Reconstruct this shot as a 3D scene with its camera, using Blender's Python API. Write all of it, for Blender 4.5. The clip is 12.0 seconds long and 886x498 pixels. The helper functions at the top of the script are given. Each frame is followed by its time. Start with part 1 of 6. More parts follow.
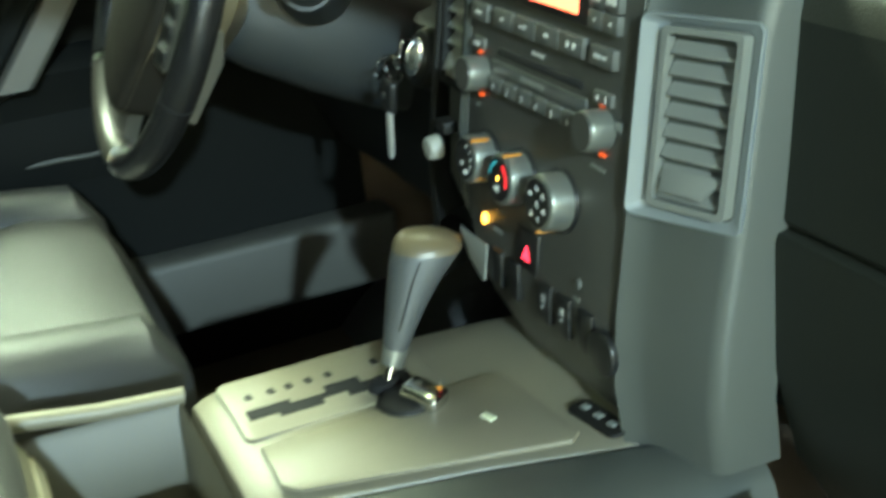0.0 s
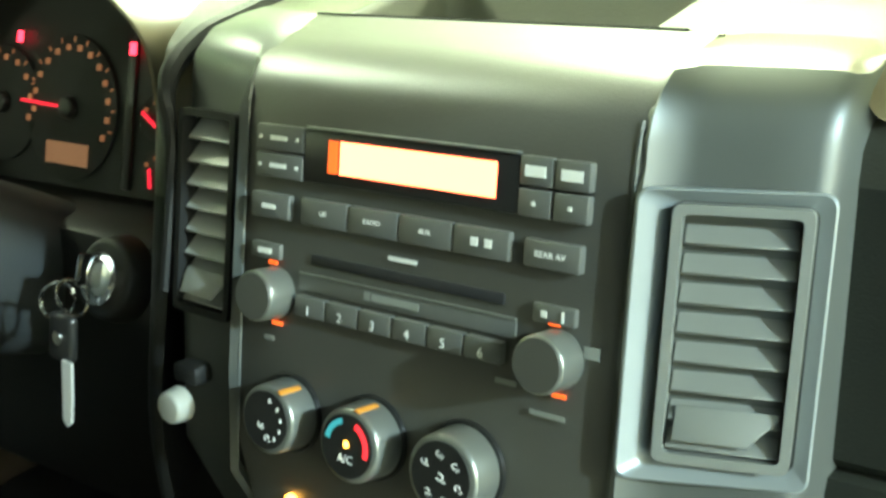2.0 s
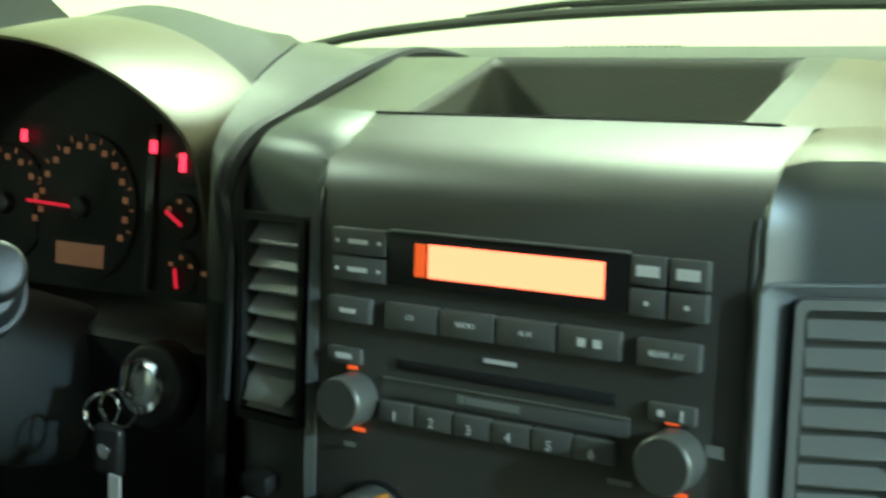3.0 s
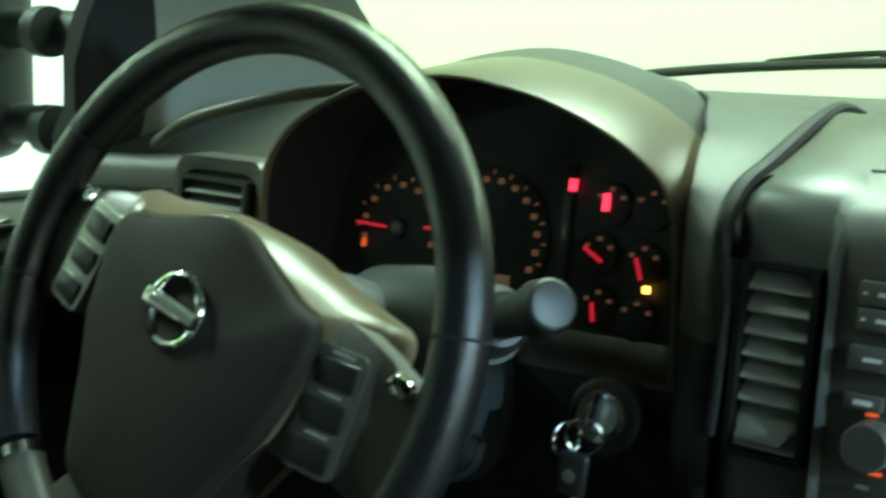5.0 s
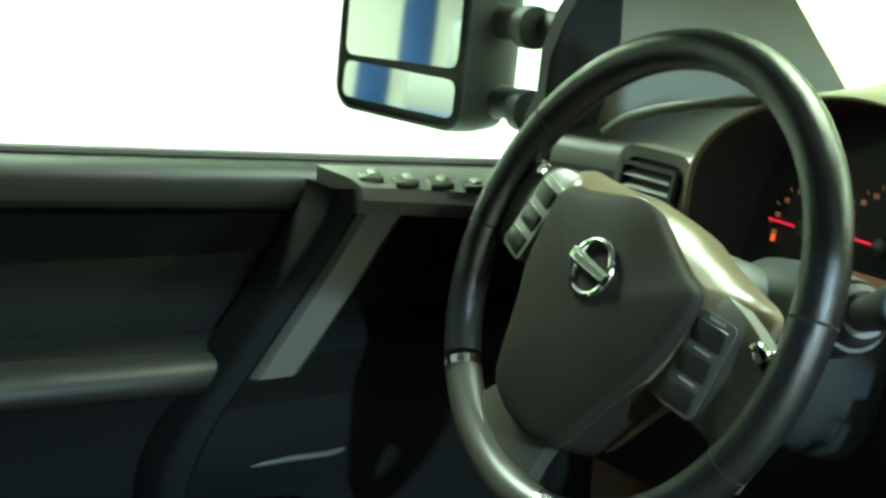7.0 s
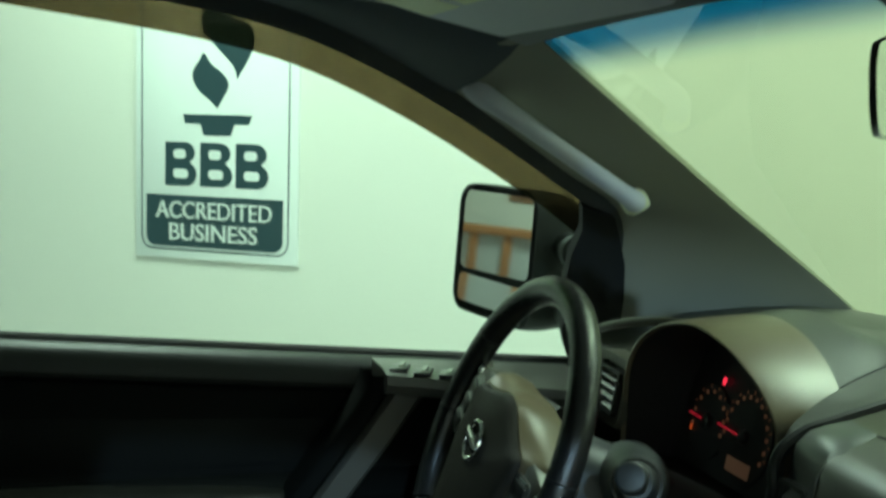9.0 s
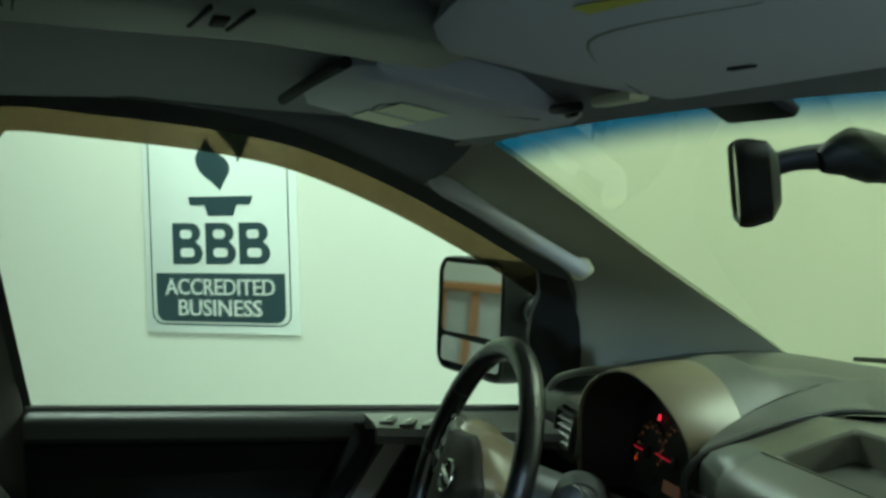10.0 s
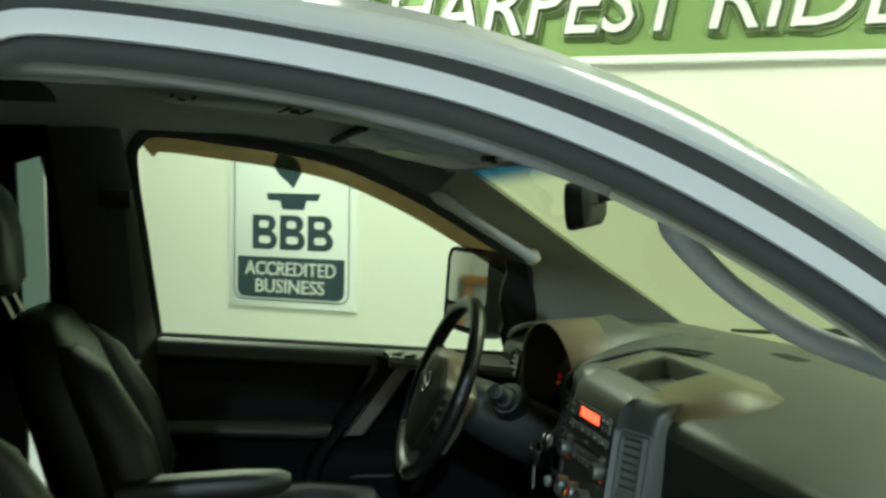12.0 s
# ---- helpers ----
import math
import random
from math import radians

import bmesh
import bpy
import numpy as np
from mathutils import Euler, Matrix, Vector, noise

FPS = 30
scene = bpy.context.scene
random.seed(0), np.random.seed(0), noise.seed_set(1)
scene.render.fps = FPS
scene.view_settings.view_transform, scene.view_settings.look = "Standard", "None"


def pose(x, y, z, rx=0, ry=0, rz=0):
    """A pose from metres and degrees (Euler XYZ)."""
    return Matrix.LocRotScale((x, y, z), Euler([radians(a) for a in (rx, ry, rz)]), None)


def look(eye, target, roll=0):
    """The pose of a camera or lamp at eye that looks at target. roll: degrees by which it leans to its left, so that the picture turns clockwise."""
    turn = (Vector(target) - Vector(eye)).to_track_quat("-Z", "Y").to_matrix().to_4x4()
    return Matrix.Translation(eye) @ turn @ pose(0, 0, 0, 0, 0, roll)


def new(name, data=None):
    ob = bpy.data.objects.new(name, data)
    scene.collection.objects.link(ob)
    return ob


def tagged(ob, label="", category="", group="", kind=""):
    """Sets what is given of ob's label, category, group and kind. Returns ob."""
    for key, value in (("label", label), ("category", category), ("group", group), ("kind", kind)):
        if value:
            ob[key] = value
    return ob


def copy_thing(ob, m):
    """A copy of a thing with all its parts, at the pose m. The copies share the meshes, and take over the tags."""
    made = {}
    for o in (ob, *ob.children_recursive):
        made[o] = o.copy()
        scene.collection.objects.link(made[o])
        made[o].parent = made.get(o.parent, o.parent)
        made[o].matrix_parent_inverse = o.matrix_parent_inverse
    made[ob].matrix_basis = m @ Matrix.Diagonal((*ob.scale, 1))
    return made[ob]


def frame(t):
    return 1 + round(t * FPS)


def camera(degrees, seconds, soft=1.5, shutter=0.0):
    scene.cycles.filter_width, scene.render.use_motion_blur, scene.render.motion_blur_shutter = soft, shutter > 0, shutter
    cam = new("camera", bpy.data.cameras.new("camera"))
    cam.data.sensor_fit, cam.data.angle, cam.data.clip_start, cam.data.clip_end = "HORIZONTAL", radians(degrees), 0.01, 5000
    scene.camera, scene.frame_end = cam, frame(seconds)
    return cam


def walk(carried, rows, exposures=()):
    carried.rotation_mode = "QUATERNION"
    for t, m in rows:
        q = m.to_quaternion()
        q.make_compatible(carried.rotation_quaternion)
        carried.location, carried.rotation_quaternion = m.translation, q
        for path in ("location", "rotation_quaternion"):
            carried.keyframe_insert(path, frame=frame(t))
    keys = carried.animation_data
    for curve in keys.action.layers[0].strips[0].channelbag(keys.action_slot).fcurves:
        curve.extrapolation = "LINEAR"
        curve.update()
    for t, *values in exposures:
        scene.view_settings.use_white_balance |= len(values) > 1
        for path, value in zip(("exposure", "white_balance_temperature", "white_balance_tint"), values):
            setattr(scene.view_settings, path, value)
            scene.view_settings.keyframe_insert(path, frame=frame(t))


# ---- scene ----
cam = camera(39.6, 12.0, soft=2.8, shutter=0.4)
PATH = [
    (0, (0.745, -0.184, 1.4), (-0.952, 0.519, 0.609), -5.5),
    (0.5, (0.654, -0.193, 1.391), (-0.958, 0.762, 0.691), -4.1),
    (1, (0.569, -0.198, 1.377), (-0.954, 0.912, 0.707), -3.3),
    (1.5, (0.449, -0.209, 1.353), (-0.907, 1.136, 0.759), -0.9),
    (2, (0.368, -0.229, 1.343), (-0.822, 1.287, 0.807), -1.4),
    (2.5, (0.324, -0.251, 1.359), (-0.75, 1.371, 0.896), -1.0),
    (3, (0.286, -0.275, 1.364), (-0.783, 1.356, 0.919), -2.5),
    (3.2, (0.266, -0.282, 1.388), (-0.811, 1.319, 0.862), -4.0),
    (4.8, (0.124, -0.421, 1.399), (-1.035, 1.159, 0.996), -1.2),
    (5, (0.1, -0.445, 1.394), (-1.06, 1.13, 0.977), -0.3),
    (5.5, (0.079, -0.5, 1.389), (-1.166, 1.003, 0.952), 1.1),
    (6, (0.098, -0.54, 1.384), (-1.271, 0.853, 0.952), 2.0),
    (6.5, (0.138, -0.555, 1.393), (-1.35, 0.705, 0.946), 2.9),
    (6.7, (0.18, -0.552, 1.405), (-1.379, 0.613, 0.948), 2.7),
    (8.3, (0.568, -0.417, 1.495), (-1.295, 0.219, 1.14), 3.0),
    (8.5, (0.63, -0.402, 1.506), (-1.253, 0.183, 1.168), 1.9),
    (9, (0.787, -0.352, 1.55), (-1.134, 0.165, 1.339), 1.5),
    (9.5, (0.894, -0.329, 1.58), (-1.05, 0.107, 1.407), -0.3),
    (10, (1.066, -0.381, 1.591), (-0.864, 0.131, 1.477), -1.3),
    (10.5, (1.266, -0.431, 1.599), (-0.657, 0.111, 1.498), -1.8),
    (11, (1.488, -0.433, 1.603), (-0.433, 0.119, 1.526), -1.3),
    (11.5, (1.716, -0.464, 1.619), (-0.217, 0.04, 1.53), 0.5),
    (12, (1.984, -0.45, 1.622), (0.028, -0.05, 1.508), 0.9),
]
EXPOSURE = [(0, 1.60, 6800, 11), (0.5, 2.50, 7200, 13), (1, 2.50, 7250, 13), (2, 2.22, 7100, 12), (2.5, 1.82, 6700, 10), (3, 0.98, 6250, 9), (4.8, 0.75, 5750, 7), (5.5, 0.95, 6000, 8), (6.2, 1.58, 6200, 10), (6.7, 1.52, 6200, 10), (8.5, 0.08, 5900, 8), (9.2, -0.47, 5880, 11), (10.2, -0.52, 5980, 14), (11, -0.48, 6330, 15), (12, -0.45, 6750, 19)]
walk(cam, [(t, look(eye, target, roll)) for t, eye, target, roll in PATH], EXPOSURE)
SKY_STRENGTH = 0.135
SUN_STRENGTH = 1.5
LAMP_WATTS = 115.0

# ---- world, sun and showroom lamps ----
ROOM_TURN = radians(35)
ROOM_O = Vector((-3.85, 0.10, 0.0))
U = Vector((math.sin(ROOM_TURN), math.cos(ROOM_TURN), 0))
N = Vector((math.cos(ROOM_TURN), -math.sin(ROOM_TURN), 0))


def room(u, n, z):
    """A place in the showroom: u along the sign wall, n away from it, z up."""
    return ROOM_O + U * u + N * n + Vector((0, 0, z))


# axes: x along the wall, y up, z out of the wall
ROOM_WALL = Matrix((U, Vector((0, 0, 1)), N)).transposed().to_4x4()

world = bpy.data.worlds.new("sky")
scene.world = world
world.use_nodes = True
wn = world.node_tree.nodes
sky = wn.new("ShaderNodeTexSky")
sky.sky_type = 'NISHITA'
sky.sun_disc = False
sky.sun_elevation = radians(21)
sky.sun_rotation = radians(99.7)
wn["Background"].inputs["Strength"].default_value = SKY_STRENGTH
cool = wn.new("ShaderNodeMix")
cool.data_type, cool.blend_type = 'RGBA', 'MULTIPLY'
cool.inputs["Factor"].default_value = 1.0
cool.inputs["B"].default_value = (0.69, 0.96, 0.96, 1)
world.node_tree.links.new(sky.outputs["Color"], cool.inputs["A"])
world.node_tree.links.new(cool.outputs["Result"], wn["Background"].inputs["Color"])

sun = new("sun", bpy.data.lights.new("sun", 'SUN'))
sun.data.energy = SUN_STRENGTH
sun.data.angle = radians(1.2)
sun.data.color = (0.55, 0.86, 1.0)
sun.matrix_world = look((9.2, -1.57, 3.6), (0, 0, 0))

LAMPS = [(-11.6, 2.6), (0.2, 0.95), (3.1, 1.7), (6.0, 1.9)]
for lu, ln in LAMPS:
    lamp = new("ceiling_lamp_light", bpy.data.lights.new("ceiling_lamp_light", 'AREA'))
    lamp.data.shape = 'RECTANGLE'
    lamp.data.size, lamp.data.size_y = 1.16, 0.56
    lamp.data.energy = LAMP_WATTS
    lamp.data.color = (0.76, 1.0, 0.74)
    p = room(lu, ln, 3.53)
    lamp.matrix_world = look(p, p - Vector((0, 0, 1))) @ pose(0, 0, 0, 0, 0, 35)

# ---- helpers for meshes ----


def material(name, color, rough=0.5, metal=0.0, bump=0.0, scale=60.0, vary=0.12, spec=0.5, coat=0.0, stretch=(1, 1, 1)):
    """A surface with fine grain, a broad cloudy change of tone and a light relief."""
    m = bpy.data.materials.new(name)
    m.use_nodes = True
    nt = m.node_tree
    b = nt.nodes["Principled BSDF"]
    b.inputs["Roughness"].default_value = rough
    b.inputs["Metallic"].default_value = metal
    b.inputs["Specular IOR Level"].default_value = spec
    b.inputs["Coat Weight"].default_value = coat
    tc = nt.nodes.new("ShaderNodeTexCoord")
    mp = nt.nodes.new("ShaderNodeMapping")
    mp.inputs["Scale"].default_value = stretch
    nt.links.new(tc.outputs["Object"], mp.inputs["Vector"])
    big = nt.nodes.new("ShaderNodeTexNoise")
    big.inputs["Scale"].default_value = scale / 14
    big.inputs["Detail"].default_value = 4
    fine = nt.nodes.new("ShaderNodeTexNoise")
    fine.inputs["Scale"].default_value = scale * 6
    fine.inputs["Detail"].default_value = 3
    for n in (big, fine):
        nt.links.new(mp.outputs["Vector"], n.inputs["Vector"])
    mix = nt.nodes.new("ShaderNodeMix")
    mix.data_type = 'RGBA'
    lo = [c * (1 - vary) for c in color]
    hi = [min(1, c * (1 + vary)) for c in color]
    mix.inputs["A"].default_value = (*lo, 1)
    mix.inputs["B"].default_value = (*hi, 1)
    add = nt.nodes.new("ShaderNodeMath")
    add.operation = 'MULTIPLY_ADD'
    add.inputs[1].default_value = 0.35
    nt.links.new(fine.outputs["Fac"], add.inputs[0])
    half = nt.nodes.new("ShaderNodeMath")
    half.operation = 'MULTIPLY'
    half.inputs[1].default_value = 0.65
    nt.links.new(big.outputs["Fac"], half.inputs[0])
    nt.links.new(half.outputs[0], add.inputs[2])
    nt.links.new(add.outputs[0], mix.inputs["Factor"])
    nt.links.new(mix.outputs["Result"], b.inputs["Base Color"])
    rr = nt.nodes.new("ShaderNodeMapRange")
    rr.inputs["To Min"].default_value = max(0.02, rough - 0.035)
    rr.inputs["To Max"].default_value = min(1, rough + 0.035)
    nt.links.new(big.outputs["Fac"], rr.inputs["Value"])
    nt.links.new(rr.outputs["Result"], b.inputs["Roughness"])
    if bump:
        bp = nt.nodes.new("ShaderNodeBump")
        bp.inputs["Strength"].default_value = bump
        bp.inputs["Distance"].default_value = 0.0006
        nt.links.new(fine.outputs["Fac"], bp.inputs["Height"])
        nt.links.new(bp.outputs["Normal"], b.inputs["Normal"])
    return m


def glow(name, color, strength):
    m = bpy.data.materials.new(name)
    m.use_nodes = True
    b = m.node_tree.nodes["Principled BSDF"]
    b.inputs["Base Color"].default_value = (*[c * 0.3 for c in color], 1)
    b.inputs["Emission Color"].default_value = (*color, 1)
    b.inputs["Emission Strength"].default_value = strength
    return m


def clear_glass(name, tint):
    """Thin glass: mostly clear, with a Fresnel gloss."""
    m = bpy.data.materials.new(name)
    m.use_nodes = True
    nt = m.node_tree
    nt.nodes.remove(nt.nodes["Principled BSDF"])
    tr = nt.nodes.new("ShaderNodeBsdfTransparent")
    tr.inputs["Color"].default_value = (*tint, 1)
    gl = nt.nodes.new("ShaderNodeBsdfGlossy")
    gl.inputs["Roughness"].default_value = 0.01
    fr = nt.nodes.new("ShaderNodeLayerWeight")
    pw = nt.nodes.new("ShaderNodeMath")
    pw.operation = 'POWER'
    pw.inputs[1].default_value = 5.0
    nt.links.new(fr.outputs["Facing"], pw.inputs[0])
    sc = nt.nodes.new("ShaderNodeMath")
    sc.operation = 'MULTIPLY_ADD'
    sc.inputs[1].default_value = 0.6
    sc.inputs[2].default_value = 0.03
    nt.links.new(pw.outputs[0], sc.inputs[0])
    mx = nt.nodes.new("ShaderNodeMixShader")
    nt.links.new(sc.outputs[0], mx.inputs[0])
    nt.links.new(tr.outputs[0], mx.inputs[1])
    nt.links.new(gl.outputs[0], mx.inputs[2])
    nt.links.new(mx.outputs[0], nt.nodes["Material Output"].inputs["Surface"])
    return m


def shade_band_glass(name, tint, band, z_low, z_high):
    """Windscreen glass with a blue shade band that fades in towards the top edge."""
    m = clear_glass(name, tint)
    nt = m.node_tree
    tr = [n for n in nt.nodes if n.type == 'BSDF_TRANSPARENT'][0]
    tc = nt.nodes.new("ShaderNodeTexCoord")
    sx = nt.nodes.new("ShaderNodeSeparateXYZ")
    nt.links.new(tc.outputs["Object"], sx.inputs[0])
    mr = nt.nodes.new("ShaderNodeMapRange")
    mr.interpolation_type = 'SMOOTHSTEP'
    mr.inputs["From Min"].default_value = z_low
    mr.inputs["From Max"].default_value = z_high
    # the band's lower edge climbs towards the middle of the screen
    square = nt.nodes.new("ShaderNodeMath")
    square.operation = 'MULTIPLY'
    nt.links.new(sx.outputs["X"], square.inputs[0])
    nt.links.new(sx.outputs["X"], square.inputs[1])
    lift = nt.nodes.new("ShaderNodeMath")
    lift.operation = 'MULTIPLY_ADD'
    nt.links.new(square.outputs[0], lift.inputs[0])
    lift.inputs[1].default_value = 0.075
    nt.links.new(sx.outputs["Z"], lift.inputs[2])
    nt.links.new(lift.outputs[0], mr.inputs["Value"])
    mix = nt.nodes.new("ShaderNodeMix")
    mix.data_type = 'RGBA'
    mix.inputs["A"].default_value = (*tint, 1)
    mix.inputs["B"].default_value = (*band, 1)
    nt.links.new(mr.outputs["Result"], mix.inputs["Factor"])
    nt.links.new(mix.outputs["Result"], tr.inputs["Color"])
    return m


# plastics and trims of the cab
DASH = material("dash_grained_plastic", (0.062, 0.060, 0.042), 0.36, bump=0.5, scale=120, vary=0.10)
FACE = material("stack_face_plastic", (0.066, 0.064, 0.054), 0.38, bump=0.25, scale=160, vary=0.08)
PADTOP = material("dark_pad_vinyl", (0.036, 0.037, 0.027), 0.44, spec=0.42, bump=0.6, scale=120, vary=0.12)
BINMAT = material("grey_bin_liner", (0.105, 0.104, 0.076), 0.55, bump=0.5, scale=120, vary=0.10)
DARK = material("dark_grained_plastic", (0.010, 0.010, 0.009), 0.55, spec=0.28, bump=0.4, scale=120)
BLACK = material("black_gloss_plastic", (0.014, 0.014, 0.013), 0.30, scale=80)
VOID = material("vent_black", (0.006, 0.006, 0.006), 0.9)
SILVER = material("satin_silver_plastic", (0.088, 0.094, 0.084), 0.40, metal=0.25, scale=200, vary=0.06)
# vent rim: daylight from the open door put into a paler satin
RECESS = material("daylit_satin_rim", (0.21, 0.23, 0.23), 0.35, metal=0.2, scale=200, vary=0.05)
VENT = material("vent_grey_plastic", (0.17, 0.175, 0.155), 0.5, scale=120, vary=0.08)
BUTTON = material("button_plastic", (0.095, 0.096, 0.085), 0.42, scale=200, vary=0.07)
KNOB = material("satin_knob", (0.24, 0.25, 0.222), 0.33, metal=0.65, scale=220, vary=0.06)
CHROME = material("chrome", (0.80, 0.80, 0.78), 0.10, metal=1.0, scale=40, vary=0.04)
SEAT = material("grey_leather_seat", (0.031, 0.031, 0.031), 0.42, bump=0.9, scale=130, vary=0.12)
SEATDARK = material("charcoal_leather_seat", (0.016, 0.0155, 0.0145), 0.33, bump=0.9, scale=130, vary=0.16)
RIM = material("steering_wheel_leather", (0.012, 0.012, 0.012), 0.22, bump=0.6, scale=170, vary=0.2)
PAD = material("airbag_cover_plastic", (0.0195, 0.0168, 0.0125), 0.65, spec=0.12, bump=0.6, scale=150, vary=0.08)
HEAD = material("headliner_cloth", (0.25, 0.255, 0.26), 0.95, bump=1.0, scale=220, vary=0.08)
TRIM = material("pillar_trim", (0.29, 0.285, 0.225), 0.7, bump=0.5, scale=140, vary=0.07)
VISORCLOTH = material("visor_vinyl", (0.60, 0.61, 0.66), 0.75, bump=0.5, scale=140, vary=0.06)
# driver rail cloth, darkened for the shade on that far side
RAILSHADE = material("shaded_rail_cloth", (0.085, 0.092, 0.100), 0.9, bump=0.8, scale=200, vary=0.08)
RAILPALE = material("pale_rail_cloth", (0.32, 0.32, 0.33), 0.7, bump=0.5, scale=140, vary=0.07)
OVERHEAD = material("olive_grey_moulding", (0.20, 0.215, 0.185), 0.6, bump=0.3, scale=140, vary=0.06)
PAINT = material("white_car_paint", (0.78, 0.79, 0.78), 0.18, coat=0.6, scale=30, vary=0.03)
JAMB = material("white_jamb_paint", (0.80, 0.81, 0.81), 0.35, scale=30, vary=0.03)
RUBBER = material("black_rubber_seal", (0.045, 0.045, 0.043), 0.7, bump=0.5, scale=120)
CONSOLE = material("console_tan_grey_plastic", (0.185, 0.166, 0.118), 0.38, bump=0.5, scale=90, vary=0.22)
CARPET = material("brown_carpet", (0.095, 0.066, 0.042), 1.0, bump=1.0, scale=260, vary=0.35)
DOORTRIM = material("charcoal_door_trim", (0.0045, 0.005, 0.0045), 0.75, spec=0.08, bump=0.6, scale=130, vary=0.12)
ARM = material("door_armrest_vinyl", (0.012, 0.0115, 0.009), 0.45, spec=0.3, bump=0.6, scale=130, vary=0.12)
DOORLOW = material("grey_door_kick_panel", (0.052, 0.050, 0.042), 0.6, bump=0.6, scale=120, vary=0.10)
SMOKE = clear_glass("smoked_vent_visor", (0.34, 0.28, 0.20))
PRIVACY = clear_glass("tinted_rear_glass", (0.22, 0.33, 0.34))
GLASS = clear_glass("side_window_glass", (0.88, 0.97, 0.92))
WINDSHIELD = shade_band_glass("windscreen_glass", (0.62, 0.67, 0.50), (0.01, 0.10, 0.22), 1.622, 1.656)
MIRROR = material("mirror_glass", (0.9, 0.9, 0.9), 0.01, metal=1.0, vary=0.0)
WHITE_MARK = material("white_print", (0.70, 0.70, 0.66), 0.6)
KNOBGREY = material("beige_grey_plastic", (0.30, 0.30, 0.26), 0.45, scale=200, vary=0.06)
AMBER = glow("amber_lamp", (1.0, 0.48, 0.06), 3.0)
RED = glow("red_lamp", (1.0, 0.03, 0.06), 1.6)
REDPRINT = glow("red_dial_light", (0.9, 0.03, 0.04), 0.5)
BLUEPRINT = glow("blue_dial_light", (0.03, 0.35, 0.40), 0.25)
ORANGE = glow("orange_display", (1.0, 0.14, 0.062), 2.7)
ORANGEDIM = glow("orange_dim_segment", (1.0, 0.13, 0.02), 0.4)
DIALPRINT = glow("dial_numerals", (1.0, 0.40, 0.18), 0.045)
LCD = glow("odometer_lcd", (1.0, 0.50, 0.26), 0.04)
GREYMARK = material("grey_print", (0.20, 0.21, 0.19), 0.6)
AMBERPRINT = glow("amber_pointer", (0.75, 0.36, 0.05), 0.15)
REDNEEDLE = glow("red_needle", (1.0, 0.02, 0.05), 0.32)
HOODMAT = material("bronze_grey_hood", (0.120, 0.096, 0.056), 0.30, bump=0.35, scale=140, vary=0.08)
COLMAT = material("blue_grey_plastic", (0.024, 0.027, 0.027), 0.5, bump=0.4, scale=130, vary=0.08)
STALKMAT = material("dark_stalk_plastic", (0.022, 0.024, 0.023), 0.42, bump=0.3, scale=130, vary=0.08)
BLADE = material("worn_steel", (0.55, 0.54, 0.50), 0.35, metal=0.25, scale=200)
SPOKE = material("grey_spoke_plastic", (0.056, 0.052, 0.040), 0.36, bump=0.3, scale=160, vary=0.07)
GRIPMAT = material("blue_grey_grip", (0.062, 0.066, 0.066), 0.45, bump=0.7, scale=160, vary=0.1)
SILLCAP = material("dark_sill_plastic", (0.010, 0.0105, 0.0095), 0.42, spec=0.18, bump=0.4, scale=130, vary=0.08)
SHROUD = material("matt_black_shroud", (0.008, 0.008, 0.008), 0.85)
SILLMAT = material("grey_sill_plastic", (0.09, 0.09, 0.08), 0.33, bump=0.4, scale=130, vary=0.08)
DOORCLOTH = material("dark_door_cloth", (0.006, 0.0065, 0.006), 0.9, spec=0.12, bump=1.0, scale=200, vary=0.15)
PULLMAT = material("grey_pull_plastic", (0.060, 0.058, 0.050), 0.42, bump=0.3, scale=130, vary=0.07)
GLOVE = material("olive_glove_plastic", (0.017, 0.019, 0.014), 0.55, bump=0.5, scale=120, vary=0.10, spec=0.35)
# console tan darkened for the tray, whose inside lies in shade
TRAYSHADE = material("shaded_tray_plastic", (0.075, 0.068, 0.046), 0.45, bump=0.5, scale=120, vary=0.15)
MIR_X, MIR_Y = (0.958, 0.295, 0.0), (0.0, 0.059, 1.0)
GAUGE = material("gauge_face", (0.018, 0.019, 0.017), 0.6)
YELLOW = material("yellow_label", (0.55, 0.55, 0.06), 0.6)
PALELABEL = material("pale_label", (0.78, 0.80, 0.56), 0.6)


def mesh_of(bm, name, smooth=40):
    bmesh.ops.recalc_face_normals(bm, faces=bm.faces)
    me = bpy.data.meshes.new(name)
    bm.to_mesh(me)
    bm.free()
    if smooth:
        me.polygons.foreach_set("use_smooth", [True] * len(me.polygons))
        me.set_sharp_from_angle(angle=radians(smooth))
    return me


def part(name, bm, mat, parent=None, label="", smooth=40):
    """One mesh object, under a thing or a part when parent is given."""
    ob = new(name, mesh_of(bm, name, smooth))
    ob.data.materials.append(mat)
    if parent is not None:
        ob.parent = parent
    if label:
        ob["label"] = label
    return ob


def thing(name, label, category, group="", kind="", at=(0, 0, 0)):
    ob = new(name)
    ob.empty_display_size = 0.05
    ob.location = at
    return tagged(ob, label, category, group, kind)


def bevel(bm, r, seg=2):
    if r > 0:
        bmesh.ops.bevel(bm, geom=list(bm.edges), offset=r, segments=seg, affect='EDGES', profile=0.5, clamp_overlap=True)


def box(w, d, h, m=Matrix(), r=0.0, seg=2):
    """A block of that size round the pose m, edges rounded by r."""
    bm = bmesh.new()
    bmesh.ops.create_cube(bm, size=1, matrix=Matrix.Diagonal((w, d, h, 1)))
    bevel(bm, r, seg)
    bmesh.ops.transform(bm, matrix=m, verts=bm.verts)
    return bm


